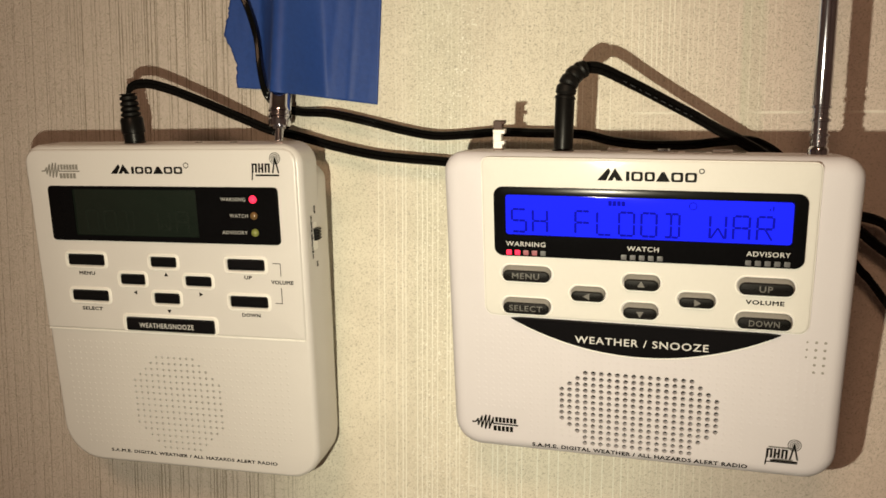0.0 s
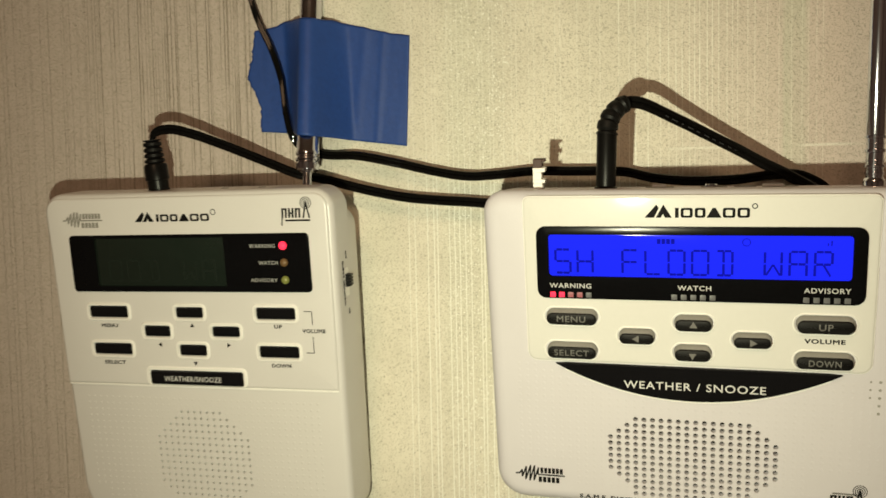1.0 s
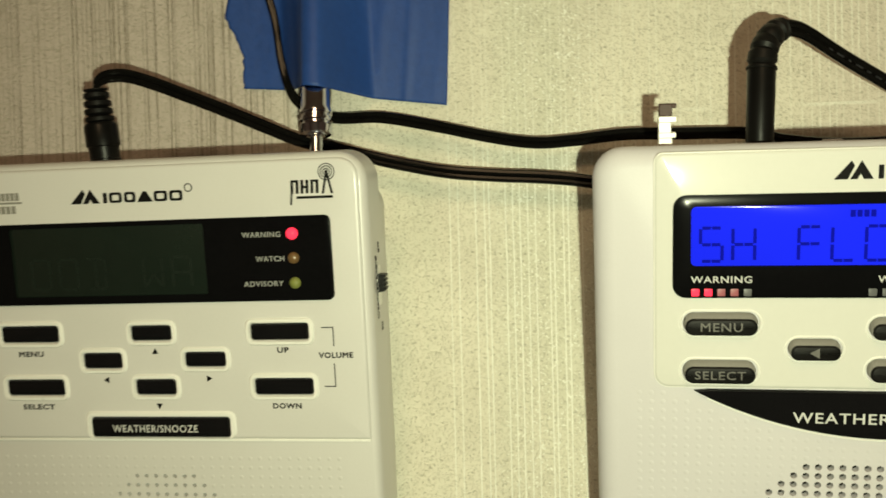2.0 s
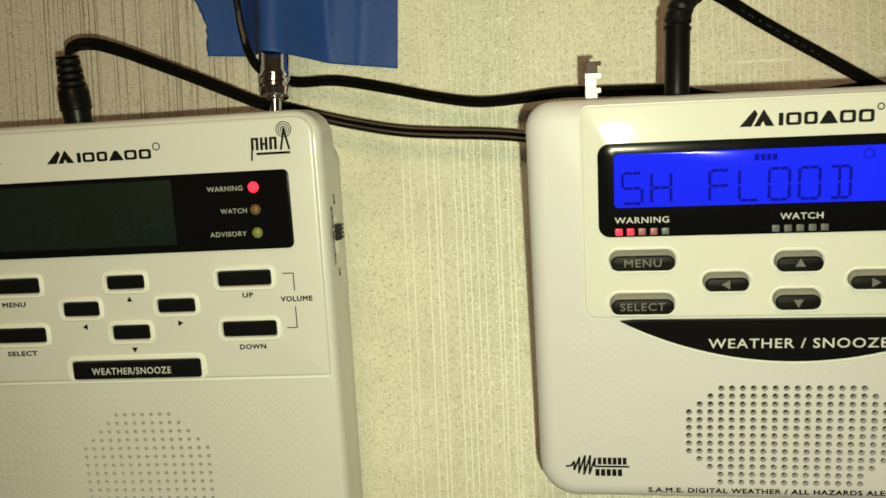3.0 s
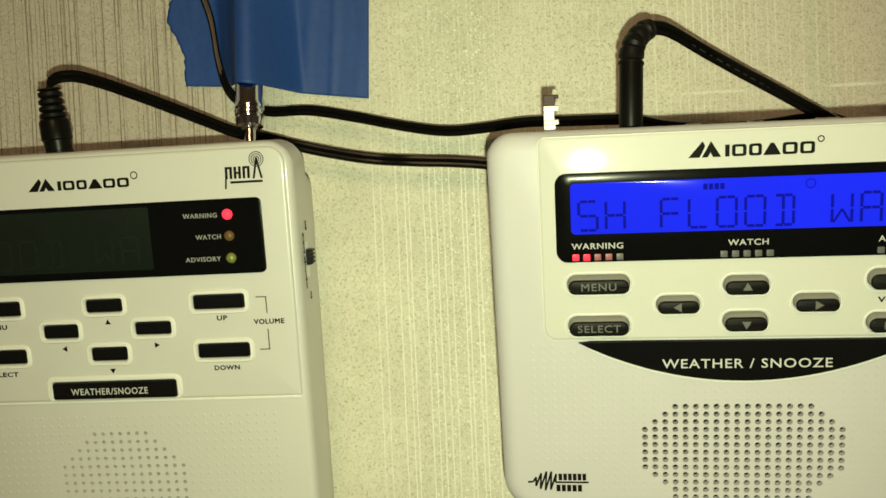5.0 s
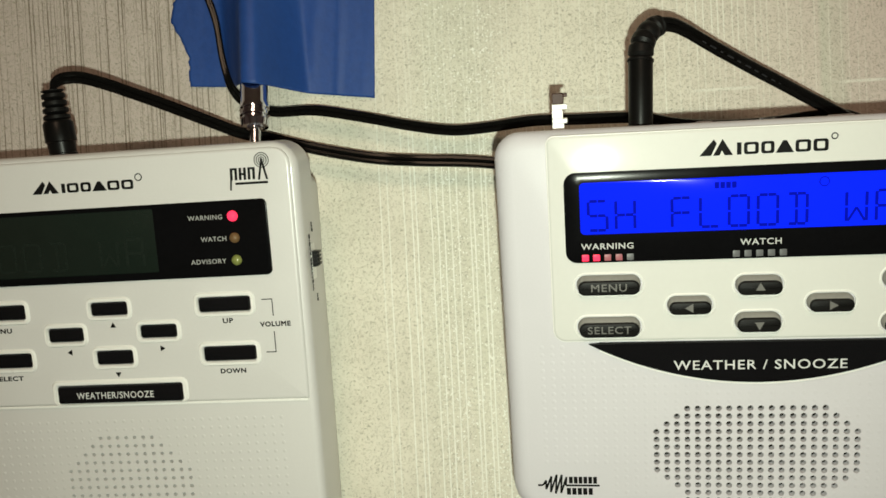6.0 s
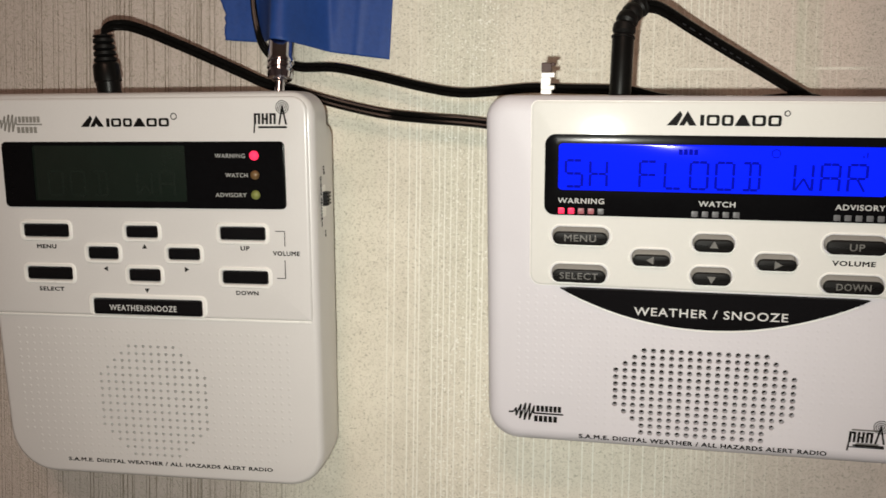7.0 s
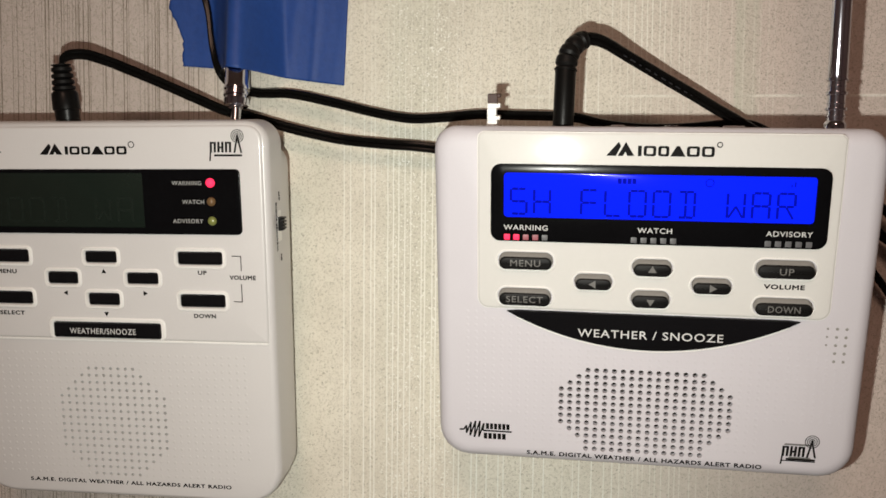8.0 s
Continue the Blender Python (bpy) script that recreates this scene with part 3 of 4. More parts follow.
            part("arrow", bm, KEY_INK, button, "grey printed arrow")
    lettering("VOLUME", 44.0, 6.0, 13.4, 1.75, -1.0, DARK_INK, panel)
    maker_mark(panel, -16.3, 18.4, 50.1, 53.6, -1.02, 1.0)

    # the display window
    bezel_shape = box_corners(-56.3, 19.6, 56.3, 46.9)
    lcd = rounded(box_corners(-51.7, 28.2, 51.7, 43.9), [1.3] * 4, 4)
    bm = bmesh.new()
    slab(bm, bezel_shape, [3.4] * 4, -1.7, -0.6, 0.14, 5, 2, [lcd], 0.7)
    bezel = part("bezel", bm, SATIN_BLACK, radio, "satin black display surround")
    screen = plate("screen", box_corners(-51.9, 28.0, 51.9, 44.1), 1.2, -1.15, -0.95, SCREEN_BLUE, bezel, "lit blue liquid-crystal screen", 0.05)
    bm = bmesh.new()
    for k, letter in enumerate("SH FLOOD WAR"):
        if letter != " ":
            segment_char(bm, letter, -49.7 + 8.1 * k, 29.4, 6.3, 8.8, -1.22)
    part("segment_text", bm, SEGMENT, screen, "dark blue segment characters")
    bm = bmesh.new()
    word_bars(bm, -13.0, -6.5, 40.6, 42.4, 4, -1.22)
    part("segment_icon", bm, SEGMENT, screen, "small dark screen symbol")
    bm = bmesh.new()
    loft(bm, [[(x, -1.2, z) for x, z in circle(17.5, 41.4, r, 10)] for r in (1.5, 1.2)], False, False)
    part("segment_icon", bm, SEGMENT, screen, "small dark screen symbol")
    bm = bmesh.new()
    bar(bm, 43.6, 40.4, 44.0, 41.3, -1.22, -1.17)
    bar(bm, 44.7, 40.4, 45.1, 42.2, -1.22, -1.17)
    part("segment_icon", bm, SEGMENT, screen, "small dark screen symbol")
    for word, x, w in (("WARNING", -44.0, 15.4), ("WATCH", 0.1, 11.6), ("ADVISORY", 44.1, 15.0)):
        lettering(word, x, 24.6, w, 1.85, -1.77, WHITE_INK, bezel)
    for first, lights in ((-50.5, 3), (-6.8, 0), (37.4, 0)):
        for k in range(5):
            m = RED_ON if k < lights - 1 else RED_DIM if k < lights + 1 and lights else GREY_LENS
            x = first + 3.3 * k
            plate("indicator", box_corners(x - 1.0, 20.15, x + 1.0, 22.1), 0.15, -1.82, -1.65, m, bezel, "lit red indicator square" if m is RED_ON else "unlit indicator square", 0.05, seg=1)

    # the crescent-shaped snooze bar
    bm = bmesh.new()
    n = 28
    low = [(-50.6 + 101.2 * k / n, -6.3 - 13.0 * (1 - (2 * k / n - 1) ** 2) ** 0.95) for k in range(n + 1)]
    top = [(50.0 - 100.0 * k / n, -5.95) for k in range(1, n)]
    ring = low + top
    cx, cz = 0, -10.5
    loft(bm, [[(cx + (x - cx) * s, y, cz + (z - cz) * q) for x, z in ring] for y, s, q in ((-1.2, 0.985, 0.93), (-0.9, 0.995, 0.98), (1.0, 1.0, 1.0))])
    snooze = part("snooze_bar", bm, GLOSS_BLACK, radio, "glossy black crescent snooze bar")
    lettering("WEATHER / SNOOZE", 0.1, -13.35, 50.2, 3.0, -1.28, WHITE_INK, snooze)
    # a pale strip added for the reflection along the bar's lower edge
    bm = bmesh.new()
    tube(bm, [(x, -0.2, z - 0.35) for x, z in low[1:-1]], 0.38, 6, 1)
    part("snooze_gleam", bm, RIM, snooze, "thin pale strip for the edge's reflection")
    bm = bmesh.new()
    slab(bm, box_corners(-47.5, -7.1, -21, -5.9), [0.4] * 4, -0.95, -0.3, 0.1, 2, 1)
    part("snooze_gap", bm, BLACK, snooze)

    alert_mark(body, -67.9, -56.2, -0.1)
    mast_mark(body, 48.0, 58.9, -56.6, -0.1, True)
    lettering("S.A.M.E. DIGITAL WEATHER / ALL HAZARDS ALERT RADIO", -0.5, -61.6, 84.2, 1.7, 0.05, DARK_INK, body)
    # sockets and the catch along the top
    def on_top(y):
        return 59.3 - (y - 5) * 0.09

    for x, w in ((-13.0, 4.2), (5.6, 3.8), (27.0, 6.6)):
        bm = bmesh.new()
        turned(bm, [(-0.3, w / 2 + 0.5), (0.25, w / 2 + 0.4), (0.35, w / 2), (-0.1, w / 2 - 0.3)], (x, 19.5, on_top(19.5)), (0, 0.09, 1), 18)
        socket = part("socket", bm, SHELL if w > 4 else CHROME, body, "round socket")
        # a black disc in the ring gives the opening's inner shade
        bm = bmesh.new()
        turned(bm, [(-0.4, w / 2), (0.18, w / 2), (0.2, 0.1)], (x, 19.5, on_top(19.5)), (0, 0.09, 1), 18)
        part("socket_hole", bm, BLACK, socket, "black disc for the socket's opening")
    # faint unreadable print before each socket
    for x0, x1, y in ((-17.5, -7.5, 13.0), (2.0, 11.0, 13.0), (13.5, 21.0, 13.4), (14.5, 20.0, 15.2), (23.0, 35.0, 13.0)):
        bm = bmesh.new()
        low, high = on_top(y) - 0.2, on_top(y) + 0.06
        loft(bm, [[(x0, y, z), (x1, y, z - 0.0), (x1, y + 1.2, z - 0.11), (x0, y + 1.2, z - 0.11)] for z in (low, high)])
        part("top_print", bm, GREY_INK, body, "tiny dark print")
    # telescopic aerial
    foot, way = Vector((59.8, 16.5, 57.6)), Vector((0.012, 0.17, 1)).normalized()
    bm = bmesh.new()
    turned(bm, [(-3, 3.4), (1.6, 3.7), (2.4, 3.4), (3.0, 2.9), (19, 2.9)], foot, way)
    mast = part("aerial", bm, CHROME, radio, "chrome telescopic aerial")
    for a, b, r in ((4.0, 5.0, 3.25), (6.4, 7.6, 3.5), (8.6, 9.2, 3.2), (11.6, 13.0, 3.45), (14.4, 15.0, 3.2), (16.4, 17.6, 3.5)):
        bm = bmesh.new()
        turned(bm, [(a, r - 0.5), (a + 0.2, r), (b - 0.2, r), (b, r - 0.5)], foot, way)
        part("aerial_ring", bm, CHROME, mast)
    for a, b, r in ((18.0, 95.0, 3.2), (95.0, 180.0, 2.6), (180.0, 260.0, 2.0)):
        bm = bmesh.new()
        turned(bm, [(a - 1, r - 0.4), (a, r), (b, r), (b + 0.2, r - 0.3)], foot, way)
        part("aerial_tube", bm, CHROME, mast)
    bm = bmesh.new()
    turned(bm, [(259, 1.8), (261, 3), (267, 3), (268, 2.4)], foot, way)
    part("aerial_tip", bm, CHROME, mast)
    return radio


wide_radio()


# ---- the tall radio ----
def tall_radio():
    radio = thing("weather_radio", TALL, "tall pearl-white plastic weather radio with dark display and red lamp", "radio", "weather radios")
    shape = [(-64.6, -95.0), (66.4, -95.0), (67.0, 56.4), (-69.0, 56.4)]
    radii = [19, 14, 9, 9]
    counts = [7, 9, 11, 13, 15, 15, 15, 15, 15, 15, 15, 15, 13, 11, 9, 7]
    px, pz, gx, gz = 3.08, 2.95, -24.5, -86.5
    punched = {(i, j) for j, n in enumerate(counts) for i in range(7 - n // 2, 8 + n // 2)}
    bm = bmesh.new()
    rings = []
    for k in range(7):
        a = math.pi / 2 * k / 6
        d, y = 2.4 * (1 - math.sin(a)), 3.4 * (1 - math.cos(a))
        rings.append([(x, y, z) for x, z in rounded(shrunk(shape, d), [r - d for r in radii], 8)])
    for d, y in ((0.2, 17.0), (0.8, 17.3), (0.8, 18.0)):
        rings.append([(x, y, z) for x, z in rounded(shrunk(shape, d), radii, 8)])
    made = loft(bm, rings, first=False)
    holed_front(bm, made[0], [box_corners(gx, gz, gx + 15 * px, gz + 16 * pz)], 0.0, 0.3)
    grille(bm, gx, gz, px, pz, 15, 16, punched, 0.68, 0.0, 2.0)
    body = part("body", bm, PEARL, radio, "pearl-white moulded plastic front shell")
    back = [(-63.6, -94.2), (65.4, -94.2), (66.6, 46.0), (-68.2, 46.0)]
    bm = bmesh.new()
    loft(bm, [[(x, y, z) for x, z in rounded(shrunk(back, d), [14, 12, 7, 7], 7)] for y, d in ((17.6, 0.0), (26.0, 0.3), (30.5, 1.6), (32.5, 4.0))])
    part("rear_shell", bm, PEARL, radio, "pearl-white rear shell")
    plate("speaker_cloth", box_corners(-30, -88, 28, -36), 4, 2.1, 3.0, CLOTH, body, "dark cloth behind the grille")
    bm = bmesh.new()
    taken = [(gx + (i + 0.5) * px, gz + (j + 0.5) * pz) for i, j in punched]
    for i in range(18):
        for k in range(-20, 20):
            x, z = k * 3.08 - 1.4, -34.9 - 2.95 * i
            if abs(x + 1.4) > 58 or (abs(x + 1.4) > 52 and z < -78) or any(abs(x - a) < 1.6 and abs(z - b) < 1.5 for a, b in taken):
                continue
            loft(bm, [[(p, 0.02, q) for p, q in circle(x, z, 0.72, 7)], [(p, -0.065, q) for p, q in circle(x, z, 0.5, 7)]], False, True)
    part("dot_pattern", bm, PEARL, body, "rows of tiny raised dots", kind="stuff")

    # the upper face plate, a little proud of the grille half
    keys = {"menu": (-50.1, -31.2, 1.9, 7.1), "select": (-50.0, -31.0, -14.8, -9.7), "rise": (-7.8, 5.1, 2.1, 6.8), "left": (-23.9, -11.4, -6.4, -1.5), "right": (8.7, 21.5, -6.1, -1.5),
            "fall": (-7.7, 5.2, -14.7, -9.8), "up": (29.8, 47.6, 1.8, 6.9), "down": (29.9, 48.0, -14.8, -9.7), "snooze": (-23.2, 21.3, -28.0, -21.6)}
    upper = [(-65.6, -28.7), (64.4, -28.7), (65.0, 54.6), (-66.8, 54.6)]
    wells = [rounded(box_corners(a, c, b, d), [0.9] * 4, 3) for a, b, c, d in keys.values()]
    bm = bmesh.new()
    slab(bm, upper, [0.8, 0.8, 6, 6], -0.9, 4.0, 1.1, 5, 4, wells, 1.5)
    panel = part("face_plate", bm, PEARL, radio, "pearl-white upper face plate")
    names = {"menu": ("MENU", -41.0, -1.7, 8.2), "select": ("SELECT", -40.3, -18.4, 10.6), "up": ("UP", 39.4, -1.2, 3.6), "down": ("DOWN", 39.5, -18.2, 8.8)}
    marks = {"rise": (-0.6, -1.4, 90), "left": (-16.8, -10.0, 180), "right": (15.7, -9.7, 0), "fall": (-0.7, -18.0, 270)}
    for key, (a, b, c, d) in keys.items():
        # raised lips, paler than the plate to look lit
        bm = bmesh.new()
        wide, tall = (2.0, 1.9) if key == "snooze" else (1.6, 1.6)
        o = [rounded(box_corners(a - g * wide, c - g * (tall if key != "snooze" else 0.4), b + g * wide, d + g * tall), [0.9 + g * 1.4] * 4, 3) for g in (1.0, 0.72, 0.25, 0.0)]
        loft(bm, [[(x, y, z) for x, z in ring] for ring, y in zip(o, (-0.86, -1.55, -1.6, -0.5))], False, False)
        part("key_lip", bm, RIM, panel, "raised lip, paler for the light on it")
        bm = bmesh.new()
        outer = box_corners(a + 0.15, c + 0.15, b - 0.15, d - 0.15)
        front = -1.5 if key != "snooze" else -1.9
        loft(bm, [[(x, y, z) for x, z in rounded(shrunk(outer, q), [0.8 - q * 0.4] * 4, 3)] for y, q in ((1.0, 0.0), (front + 0.7, 0.0), (front + 0.15, 0.3), (front, 0.9))])
        button = part("button" if key != "snooze" else "snooze_bar", bm, GLOSS_BLACK, radio, "glossy black push button")
        if key in names:
            word, x, z, w = names[key]
            lettering(word, x, z, w, 1.7, -1.0, DARK_INK, panel)
        elif key in marks:
            x, z, turn = marks[key]
            bm = bmesh.new()
            triangle(bm, x, z, 1.15, turn, -1.02)
            part("arrow", bm, DARK_INK, panel, "small printed arrow")
        else:
            lettering("WEATHER/SNOOZE", -2.4, -25.0, 27.4, 2.3, front - 0.06, WHITE_INK, button)
    # pale strip added for the light on the seam's underside
    bm = bmesh.new()
    slab(bm, box_corners(-65.3, -29.35, 64.1, -28.55), [0.3] * 4, -0.75, 0.5, 0.25, 2, 2)
    part("seam_highlight", bm, RIM, panel, "thin pale strip for the lit seam edge")
    lettering("VOLUME", 55.3, -2.9, 10.4, 1.75, -1.0, DARK_INK, panel)
    bm = bmesh.new()
    for a, b in (((51.4, 5.4), (55.0, 5.4)), ((54.9, 5.4), (54.9, -0.2)), ((54.7, -5.4), (54.7, -12.3)), ((54.8, -12.3), (51.4, -12.3))):
        stroke(bm, a, b, 0.3, -1.0, -0.85)
    part("bracket_lines", bm, DARK_INK, panel, "thin printed bracket")
    maker_mark(panel, -22.2, 12.3, 43.9, 47.0, -1.02)
    mast_mark(panel, 45.0, 56.8, 44.6, -1.0)
    alert_mark(panel, -58.4, 42.6, -1.0, GREY_INK)

    # the display window with its three lamps
    lcd = rounded(box_corners(-43.6, 16.1, 18.0, 37.0), [0.5] * 4, 2)
    bm = bmesh.new()
    slab(bm, box_corners(-56.1, 13.6, 56.2, 38.4), [1.8] * 4, -1.7, -0.6, 0.25, 4, 2, [lcd], 0.6)
    bezel = part("bezel", bm, SATIN_BLACK, radio, "satin black display surround")
    screen = plate("screen", box_corners(-43.8, 15.9, 18.2, 37.2), 0.4, -1.2, -0.95, SCREEN_OFF, bezel, "unlit grey-green liquid-crystal screen", 0.05)
    bm = bmesh.new()
    for k, letter in enumerate("OOD WA"):
        if letter != " ":
            segment_char(bm, letter, -38.0 + 9.0 * k, 18.3, 6.6, 9.0, -1.26)
    part("segment_text", bm, GHOST, screen, "faint dark segment characters")
    for word, x1, z, w, m, note in (("WARNING", 41.3, 33.2, 11.6, RED_ON, "lit red lamp"), ("WATCH", 42.0, 26.1, 8.6, AMBER, "unlit amber lamp"), ("ADVISORY", 41.3, 18.8, 12.0, LIME, "unlit yellow-green lamp")):
        lettering(word, x1 - w / 2, z, w, 1.55, -1.77, PALE_INK, bezel)
        bm = bmesh.new()
        turned(bm, [(0, 1.75), (0.4, 1.75), (1.0, 1.45), (1.4, 0.8), (1.55, 0.2)], (44.8, -1.5, z + 0.1), (0, -1, 0), 18)
        part("lamp", bm, m, bezel, note)

    lettering("S.A.M.E. DIGITAL WEATHER / ALL HAZARDS ALERT RADIO", 3.2, -88.5, 85.8, 1.6, -0.05, DARK_INK, body)
    # slide switch on the side, with its tiny unreadable print
    bm = bmesh.new()
    slab(bm, box_corners(0, 0, 4.6, 12.0), [0.8] * 4, 0, 0.6, 0.15, 3, 1)
    bmesh.ops.transform(bm, matrix=Matrix(((0, 1, 0, 0), (1, 0, 0, 0), (0, 0, 1, 0), (0, 0, 0, 1))), verts=bm.verts)
    bmesh.ops.translate(bm, vec=(66.3, 8.5, 9.5), verts=bm.verts)
    slot = part("switch_slot", bm, RIM, radio, "white slide switch surround")
    bm = bmesh.new()
    for k in range(4):
        loft(bm, [[(x, y, z) for x, y, z in ((66.9, 9.1, 14.2 + k * 1.3), (66.9, 12.6, 14.2 + k * 1.3), (66.9, 12.6, 15.1 + k * 1.3), (66.9, 9.1, 15.1 + k * 1.3))],
                  [(69.2, 9.3, 14.3 + k * 1.3), (69.2, 12.4, 14.3 + k * 1.3), (69.2, 12.4, 15.0 + k * 1.3), (69.2, 9.3, 15.0 + k * 1.3)]])
    loft(bm, [[(66.9, 9.2, 13.6), (66.9, 12.5, 13.6), (66.9, 12.5, 19.0), (66.9, 9.2, 19.0)], [(68.6, 9.4, 13.8), (68.6, 12.3, 13.8), (68.6, 12.3, 18.8), (68.6, 9.4, 18.8)]])
    part("slider", bm, BLACK, slot, "black ribbed slider")
    for word, y, z, length in (("WEATHER RADIO", 7.0, 15.6, 19.0), ("OFF", 11.2, 27.0, 3.4), ("ON", 11.2, 3.0, 2.6)):
        side = lettering(word, 0, 0, length, 1.35, 0, DARK_INK, body)
        side.data.transform(Matrix(((0, -1, 0, 0.06705), (0, 0, -1, y / 1000), (1, 0, 0, z / 1000), (0, 0, 0, 1))))
    # flush black discs in place of the sockets' shaded recesses
    for x in (15, 32):
        bm = bmesh.new()
        turned(bm, [(-0.6, 1.7), (0.06, 1.7), (0.08, 0.3)], (x, 10, 56.3), (0, 0, 1), 14)
        part("socket", bm, BLACK, body, "flush black disc for a small socket")
    # telescopic aerial: a thin hinge stem, a ringed collar and the tube that leans to the wall
    base, tip = AERIAL
    inward = TALL.inverted()
    a = inward @ base * 1000
    axis = (inward @ tip - inward @ base).normalized()
    bm = bmesh.new()
    turned(bm, [(-4, 2.0), (4.2, 2.0), (4.6, 3.0), (5.2, 3.0), (5.4, 4.7), (8.0, 5.1), (8.4, 4.5), (9.2, 4.5), (9.6, 5.2), (10.6, 5.2), (11.0, 4.6), (11.8, 4.6), (12.2, 5.2), (13.4, 5.2), (13.9, 4.9), (100, 4.9), (100.3, 3.6), (170, 3.6), (171, 4.2), (177, 4.2)], a, axis, 26)
    part("aerial", bm, CHROME, radio, "chrome telescopic aerial")
    return radio


tall_radio()


# ---- the tape over the aerial ----
def painters_tape():
    nx, nz = 72, 40
    left = [(0.0, -0.0018), (0.12, -0.0020), (0.24, -0.0017), (0.30, -0.0030), (0.42, -0.0052), (0.52, -0.0080), (0.62, -0.0072), (0.72, -0.0056), (0.80, -0.0050), (0.9, -0.0046), (1.0, -0.0038)]

    def along(table, s):
        for (a, p), (b, q) in zip(table, table[1:]):
            if s <= b:
                return p + (q - p) * (s - a) / (b - a)
        return table[-1][1]

    top = [(-0.009, 1.5140), (0.006, 1.5158), (0.010, 1.5178), (0.020, 1.5170), (0.036, 1.5160), (0.050, 1.5125), (0.060, 1.5098), (0.070, 1.5082)]
    low = [(-0.009, 1.4684), (0.012, 1.4668), (0.018, 1.4654), (0.028, 1.4640), (0.037, 1.4632), (0.070, 1.4590)]
    bm = bmesh.new()
    grid = []
    for j in range(nz + 1):
        s = j / nz
        x0 = along(left, s) - 0.0011 + 0.0007 * noise.noise((s * 23, 0, 0)) + 0.0006 * noise.noise((s * 57, 3, 0))
        x1 = 0.0674 + 0.0022 * s
        row = []
        for i in range(nx + 1):
            x = x0 + (x1 - x0) * i / nx
            z0, z1 = along(low, x), along(top, x) + 0.0003 * noise.noise((x * 300, 9, 0))
            z = z0 + (z1 - z0) * s
            k = (z - AERIAL[0].z) / (AERIAL[1].z - AERIAL[0].z)
            mid = AERIAL[0].lerp(AERIAL[1], k)
            rise = WALL_Y - mid.y + 0.0049 + 0.0005
            off = abs(x - mid.x)
            if off < 0.0030:
                lift = rise - 0.0009 * (off / 0.0030) ** 2
            else:
                lift = (rise - 0.0009) * max(0.0, 1 - (off - 0.0030) / 0.0125) ** 1.25
            crease = 0.0004 * math.exp(-((x - 0.0575 + 0.004 * (1 - s)) / 0.0011) ** 2) + 0.0003 * math.exp(-((x - 0.043 - 0.006 * s) / 0.0022) ** 2)
            ripple = 0.00025 * noise.noise((x * 90, s * 2.0, 1.7)) + 0.0001 * noise.noise((x * 400, s * 6, 4.0))
            row.append(bm.verts.new((x, WALL_Y - 0.0009 - lift - crease - ripple, z)))
        grid.append(row)
    for a, b in zip(grid, grid[1:]):
        for i in range(nx):
            bm.faces.new((a[i], a[i + 1], b[i + 1], b[i]))
    ob = part("painters_tape", bm, TAPE, None, "torn strip of blue painter's tape over the aerial", 1.0, 60)
    ob["category"] = "tape"
    thick = ob.modifiers.new("thickness", "SOLIDIFY")
    thick.thickness, thick.offset = 0.00018, 0


painters_tape()


# ---- cords and plugs ----
def ribbed_sleeve(points, count, thick, thin, groove):
    """A moulded sleeve of soft ribs, tapering along a bent line."""
    bends = [Vector(p) for p in points]
    centres, radii = [], []
    for k in range(count * 4 + 1):
        u = k / (count * 4)
        a = u * (len(bends) - 1)
        i = min(int(a), len(bends) - 2)
        t = a - i
        p0, p1, p2, p3 = bends[max(0, i - 1)], bends[i], bends[i + 1], bends[min(len(bends) - 1, i + 2)]
        centres.append(0.5 * (2 * p1 + (p2 - p0) * t + (2 * p0 - 5 * p1 + 4 * p2 - p3) * t * t + (3 * p1 - p0 - 3 * p2 + p3) * t ** 3))
        radii.append((thick + (thin - thick) * u) * (groove if k % 4 == 2 else 1.0))
    bm = bmesh.new()
    tube(bm, centres, radii, 18, 1)
    return bm


def power_cord(label, base, axis, barrel, sleeve, ribs, thick, thin, groove, points, r):
    """A moulded barrel plug with a ribbed strain relief and its twin-lead cable."""
    cord = thing("power_cable", Matrix.Identity(4), label, "cable", "power cords")
    bm = bmesh.new()
    turned(bm, [(d / 1000, q / 1000) for d, q in barrel], base, axis, 22)
    part("plug", bm, BLACK, cord, "black moulded barrel plug", 1.0)
    part("strain_relief", ribbed_sleeve(sleeve, ribs, thick, thin, groove), RUBBER, cord, "ribbed black strain relief", 1.0)
    bm = bmesh.new()
    cord_mesh(bm, points, r)
    part("cable", bm, CORD, cord, "black twin-lead cable", 1.0)
    return cord


up_tall = (TALL.to_3x3() @ Vector((-0.07, 0.03, 1))).normalized()
base = Vector(on_tall(-16.4, 10, 54.4))
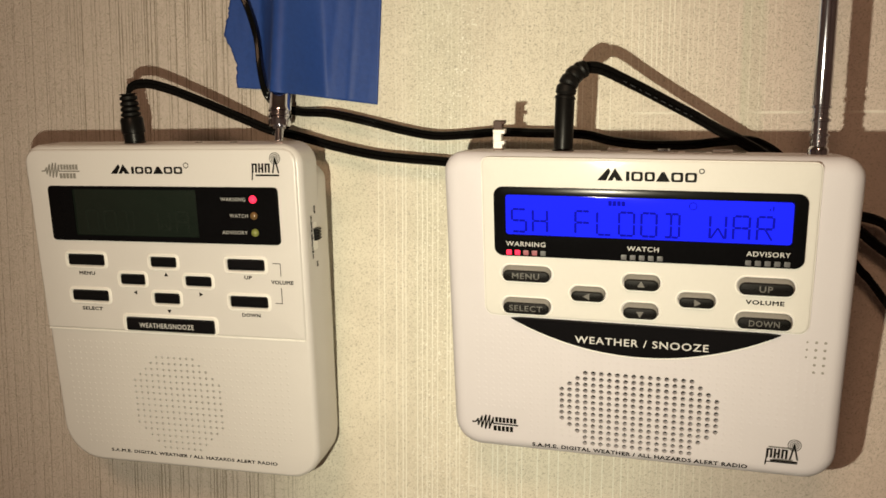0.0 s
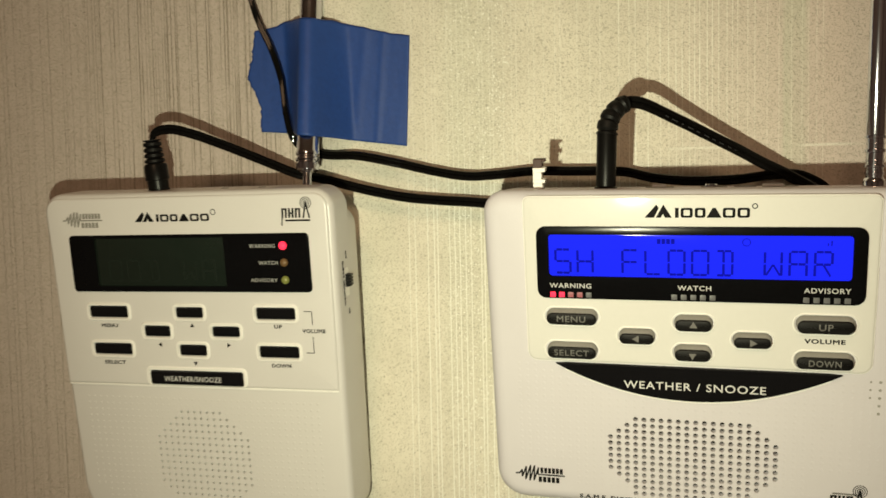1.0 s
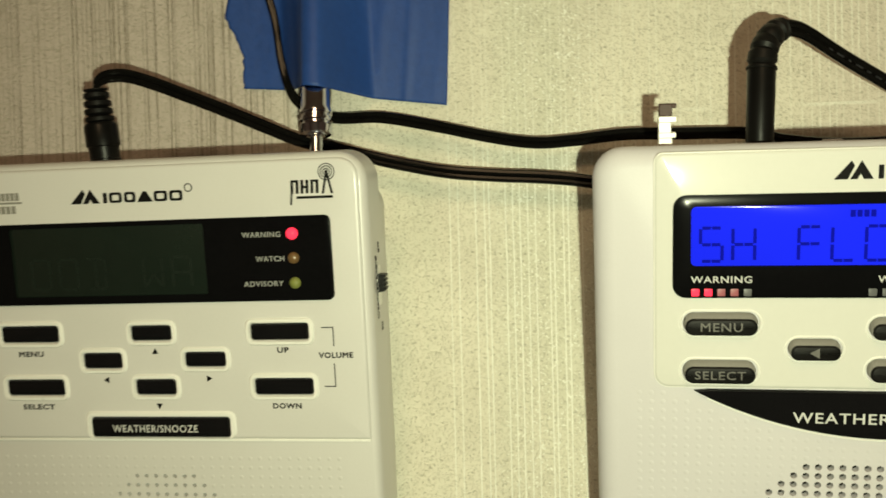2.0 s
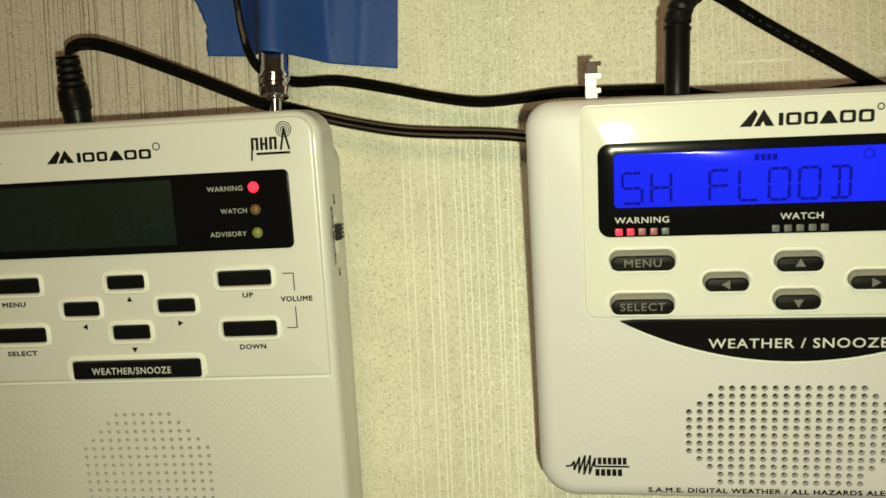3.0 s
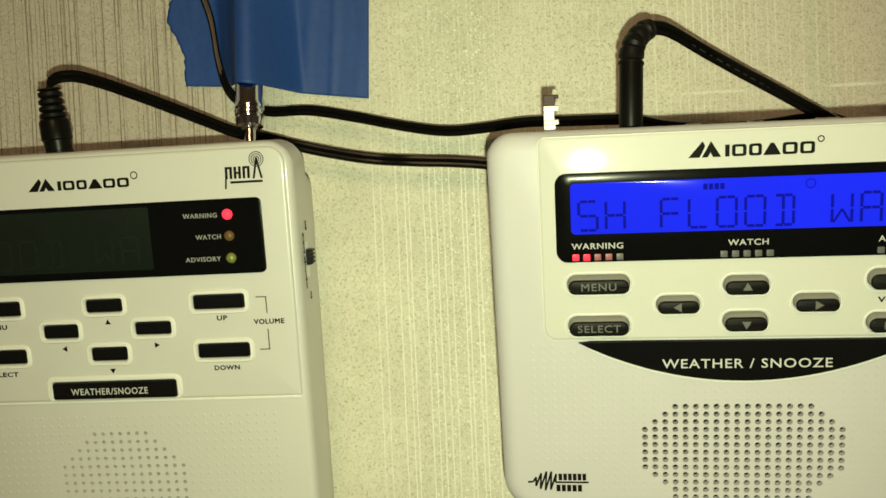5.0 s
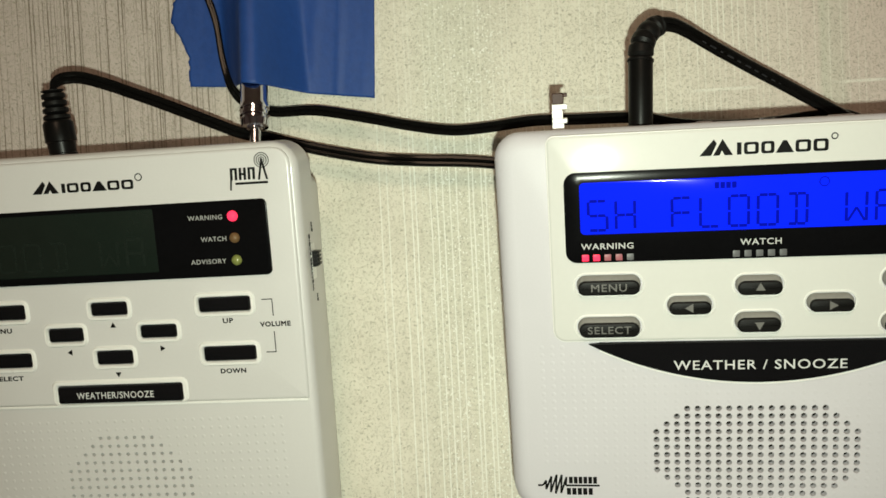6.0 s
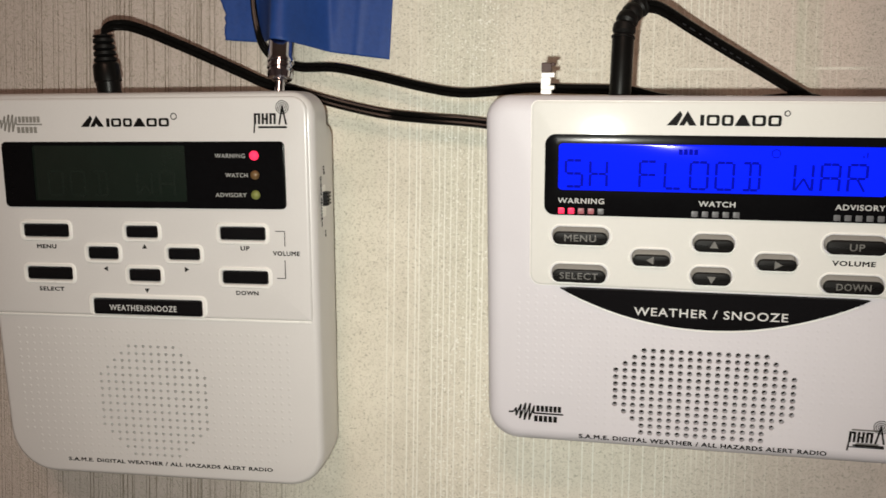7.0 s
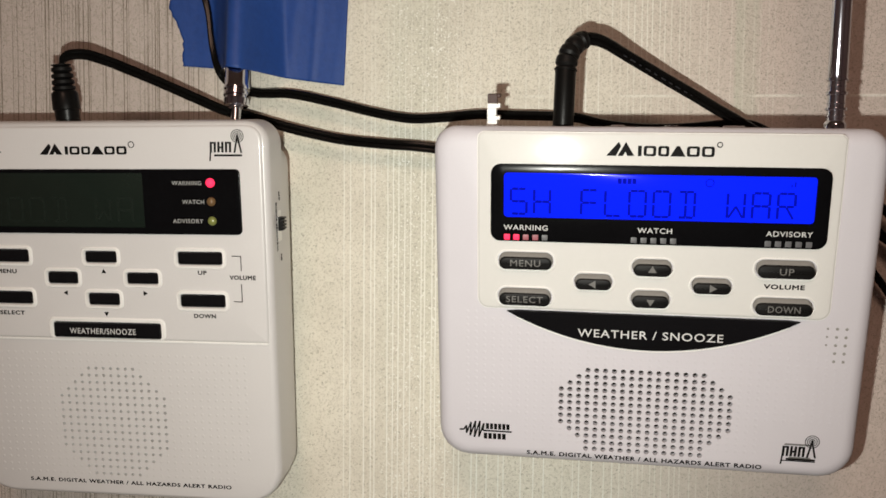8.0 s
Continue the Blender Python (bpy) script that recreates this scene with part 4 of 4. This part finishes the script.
power_cord("black power cord plugged into the tall radio", base, up_tall,
           [(0, 4.0), (0.8, 4.6), (2.2, 4.7), (2.5, 4.4), (6.0, 4.6), (6.4, 5.1), (12.4, 5.0), (13.4, 4.3)],
           [tuple(base + up_tall * 0.0128), tuple(base + up_tall * 0.018), tuple(base + up_tall * 0.0236)], 5, 0.0045, 0.0037, 0.72,
           [tuple(base + up_tall * 0.021), (-0.0351, -0.0365, 1.4645), (-0.0343, -0.0355, 1.4662), (-0.0328, -0.0345, 1.4672), (-0.0312, -0.0335, 1.4676), (-0.0289, -0.0320, 1.4678), (-0.0258, -0.0300, 1.4673), (-0.0196, -0.0260, 1.4652), (-0.0155, -0.0240, 1.4635), (-0.0065, -0.0210, 1.4598), (0.0027, -0.0185, 1.4558), (0.0119, -0.0155, 1.4517), (0.0212, -0.0125, 1.4477),
            (0.0300, -0.008, 1.4456), (0.0388, -0.006, 1.4432), (0.0513, -0.005, 1.4399), (0.068, -0.004, 1.4365), (0.0846, -0.004, 1.4348), (0.099, -0.004, 1.4338), (0.1123, -0.004, 1.4322), (0.135, -0.004, 1.428), (0.19, -0.003, 1.420), (0.25, -0.002, 1.415), (0.279, -0.003, 1.4115), (0.288, -0.003, 1.4035), (0.31, -0.002, 1.385), (0.35, -0.001, 1.33), (0.37, -0.001, 1.10), (0.37, -0.001, 0.30)], 0.00112)

base = Vector(on_wide(-32.4, 16.0, 56.6))
up_wide = (Vector(on_wide(-31.9, 18.6, 79.0)) - base).normalized()
wide_cord = power_cord("black power cord plugged into the wide radio", base, up_wide,
           [(0, 4.2), (0.5, 4.3), (1.6, 4.2), (1.9, 3.7), (3.2, 3.7), (21.8, 3.75), (22.6, 3.4)],
           [on_wide(-31.95, 18.4, 77.6), on_wide(-31.5, 19.6, 81.5), on_wide(-30.0, 22.0, 85.0), on_wide(-27.4, 25.2, 87.4), on_wide(-25.6, 26.8, 88.0)], 5, 0.0041, 0.0033, 0.80,
           [on_wide(-27.4, 25.2, 87.4), (0.1658, -0.0365, 1.4708), (0.1685, -0.0355, 1.4710), (0.1713, -0.0345, 1.4705), (0.1752, -0.0320, 1.4690), (0.1781, -0.0300, 1.4676), (0.1831, -0.0265, 1.4652), (0.1881, -0.0235, 1.4628), (0.1979, -0.0195, 1.4577), (0.2076, -0.0165, 1.4526), (0.2171, -0.0145, 1.4472), (0.2273, -0.0105, 1.4421), (0.2420, -0.008, 1.433), (0.2600, -0.006, 1.418), (0.2790, -0.003, 1.4023), (0.2885, -0.003, 1.3943), (0.315, -0.002, 1.365), (0.345, -0.001, 1.30), (0.36, -0.001, 1.08), (0.36, -0.001, 0.30)], 0.00125)

# worn print along the wide radio's cable
bm = bmesh.new()
start, end = Vector((0.1780, -0.0314, 1.4669)), Vector((0.2074, -0.0178, 1.4519))
along = (end - start).normalized()
across = along.cross(Vector((0, 1, 0))).normalized()
for k in range(15):
    at = start.lerp(end, (k + 0.3 * (k % 3)) / 15)
    half = 0.00075 if k % 4 else 0.00045
    loft(bm, [[tuple(at + along * a + across * b + Vector((0, y, 0))) for a, b in ((-half, -0.00018), (half, -0.00018), (half, 0.00018), (-half, 0.00018))] for y in (-0.00012, 0.0006)])
part("cable_print", bm, CORD_INK, wide_cord, "worn grey print", 1.0)

# the long cord that hangs over the tape and runs behind the wide radio
bm = bmesh.new()
cord_mesh(bm, [(-0.018, 0.001, 1.80), (-0.014, 0.001, 1.62), (-0.0080, 0.0005, 1.545), (-0.0035, -0.001, 1.5268), (0.0002, -0.0015, 1.5165), (0.0060, -0.0025, 1.5048), (0.0109, -0.0035, 1.4905), (0.0138, -0.0062, 1.4751), (0.0172, -0.0068, 1.4640), (0.0222, -0.0020, 1.4585), (0.031, 0.0010, 1.4561), (0.0467, -0.003, 1.4552), (0.0653, -0.003, 1.4514),
               (0.0817, -0.003, 1.4475), (0.0959, -0.003, 1.4451), (0.1081, -0.003, 1.4453), (0.1252, -0.004, 1.4466), (0.1402, -0.004, 1.4462), (0.1548, -0.004, 1.4459), (0.1645, -0.004, 1.4452), (0.1741, -0.004, 1.4428), (0.1859, -0.004, 1.4413), (0.1974, -0.0035, 1.4410), (0.2089, -0.0035, 1.4414), (0.2201, -0.0005, 1.4427), (0.2290, 0.0005, 1.4431), (0.2357, -0.001, 1.4413), (0.2440, -0.002, 1.435), (0.255, -0.002, 1.418), (0.274, -0.002, 1.392), (0.2786, -0.002, 1.3868), (0.2890, -0.002, 1.3720), (0.31, -0.002, 1.335), (0.33, -0.001, 1.25), (0.34, -0.001, 0.95), (0.34, -0.001, 0.30)], 0.00105)
tagged(part("power_cable", bm, CORD, None, "black twin-lead cable hanging across the wallpaper", 1.0), category="cable")

# the small white catch that stands on the wide radio's top
catch = thing("cable_clip", WIDE, "small white plastic cable clip with brown tip on the radio", "clip")
bm = bmesh.new()
for x0, z0, x1, z1 in ((-59.2, 57.0, -55.6, 60.6), (-59.2, 60.6, -54.6, 62.0), (-59.2, 62.0, -55.9, 64.8), (-59.2, 64.8, -54.5, 66.4)):
    slab(bm, box_corners(x0, z0, x1, z1), [0.2] * 4, 12.0, 15.5, 0.2, 2, 1)
part("clip_body", bm, RIM, catch, "white notched plastic")
bm = bmesh.new()
slab(bm, box_corners(-59.1, 66.4, -55.6, 69.7), [0.3] * 4, 12.4, 15.2, 0.2, 2, 1)
slab(bm, box_corners(-55.7, 68.5, -54.5, 69.7), [0.2] * 4, 12.4, 15.2, 0.2, 2, 1)
part("clip_tip", bm, BROWN, catch, "brown tip")

# screws that carry the radios
for m, x, z, y0 in ((WIDE, 0, 35, 42.5), (TALL, 0, 20, 32)):
    a = Vector(m @ Vector((x / 1000, y0 / 1000, z / 1000)))
    bm = bmesh.new()
    turned(bm, [(0, 0.0035), (0.0015, 0.0035), (0.0016, 0.0018), (WALL_Y + 0.02 - a.y, 0.0018)], a, (0, 1, 0), 12)
    tagged(part("wall_screw", bm, CHROME, None, "steel screw holding a radio off the wallpaper", 1.0), category="screw", group="wall screws")
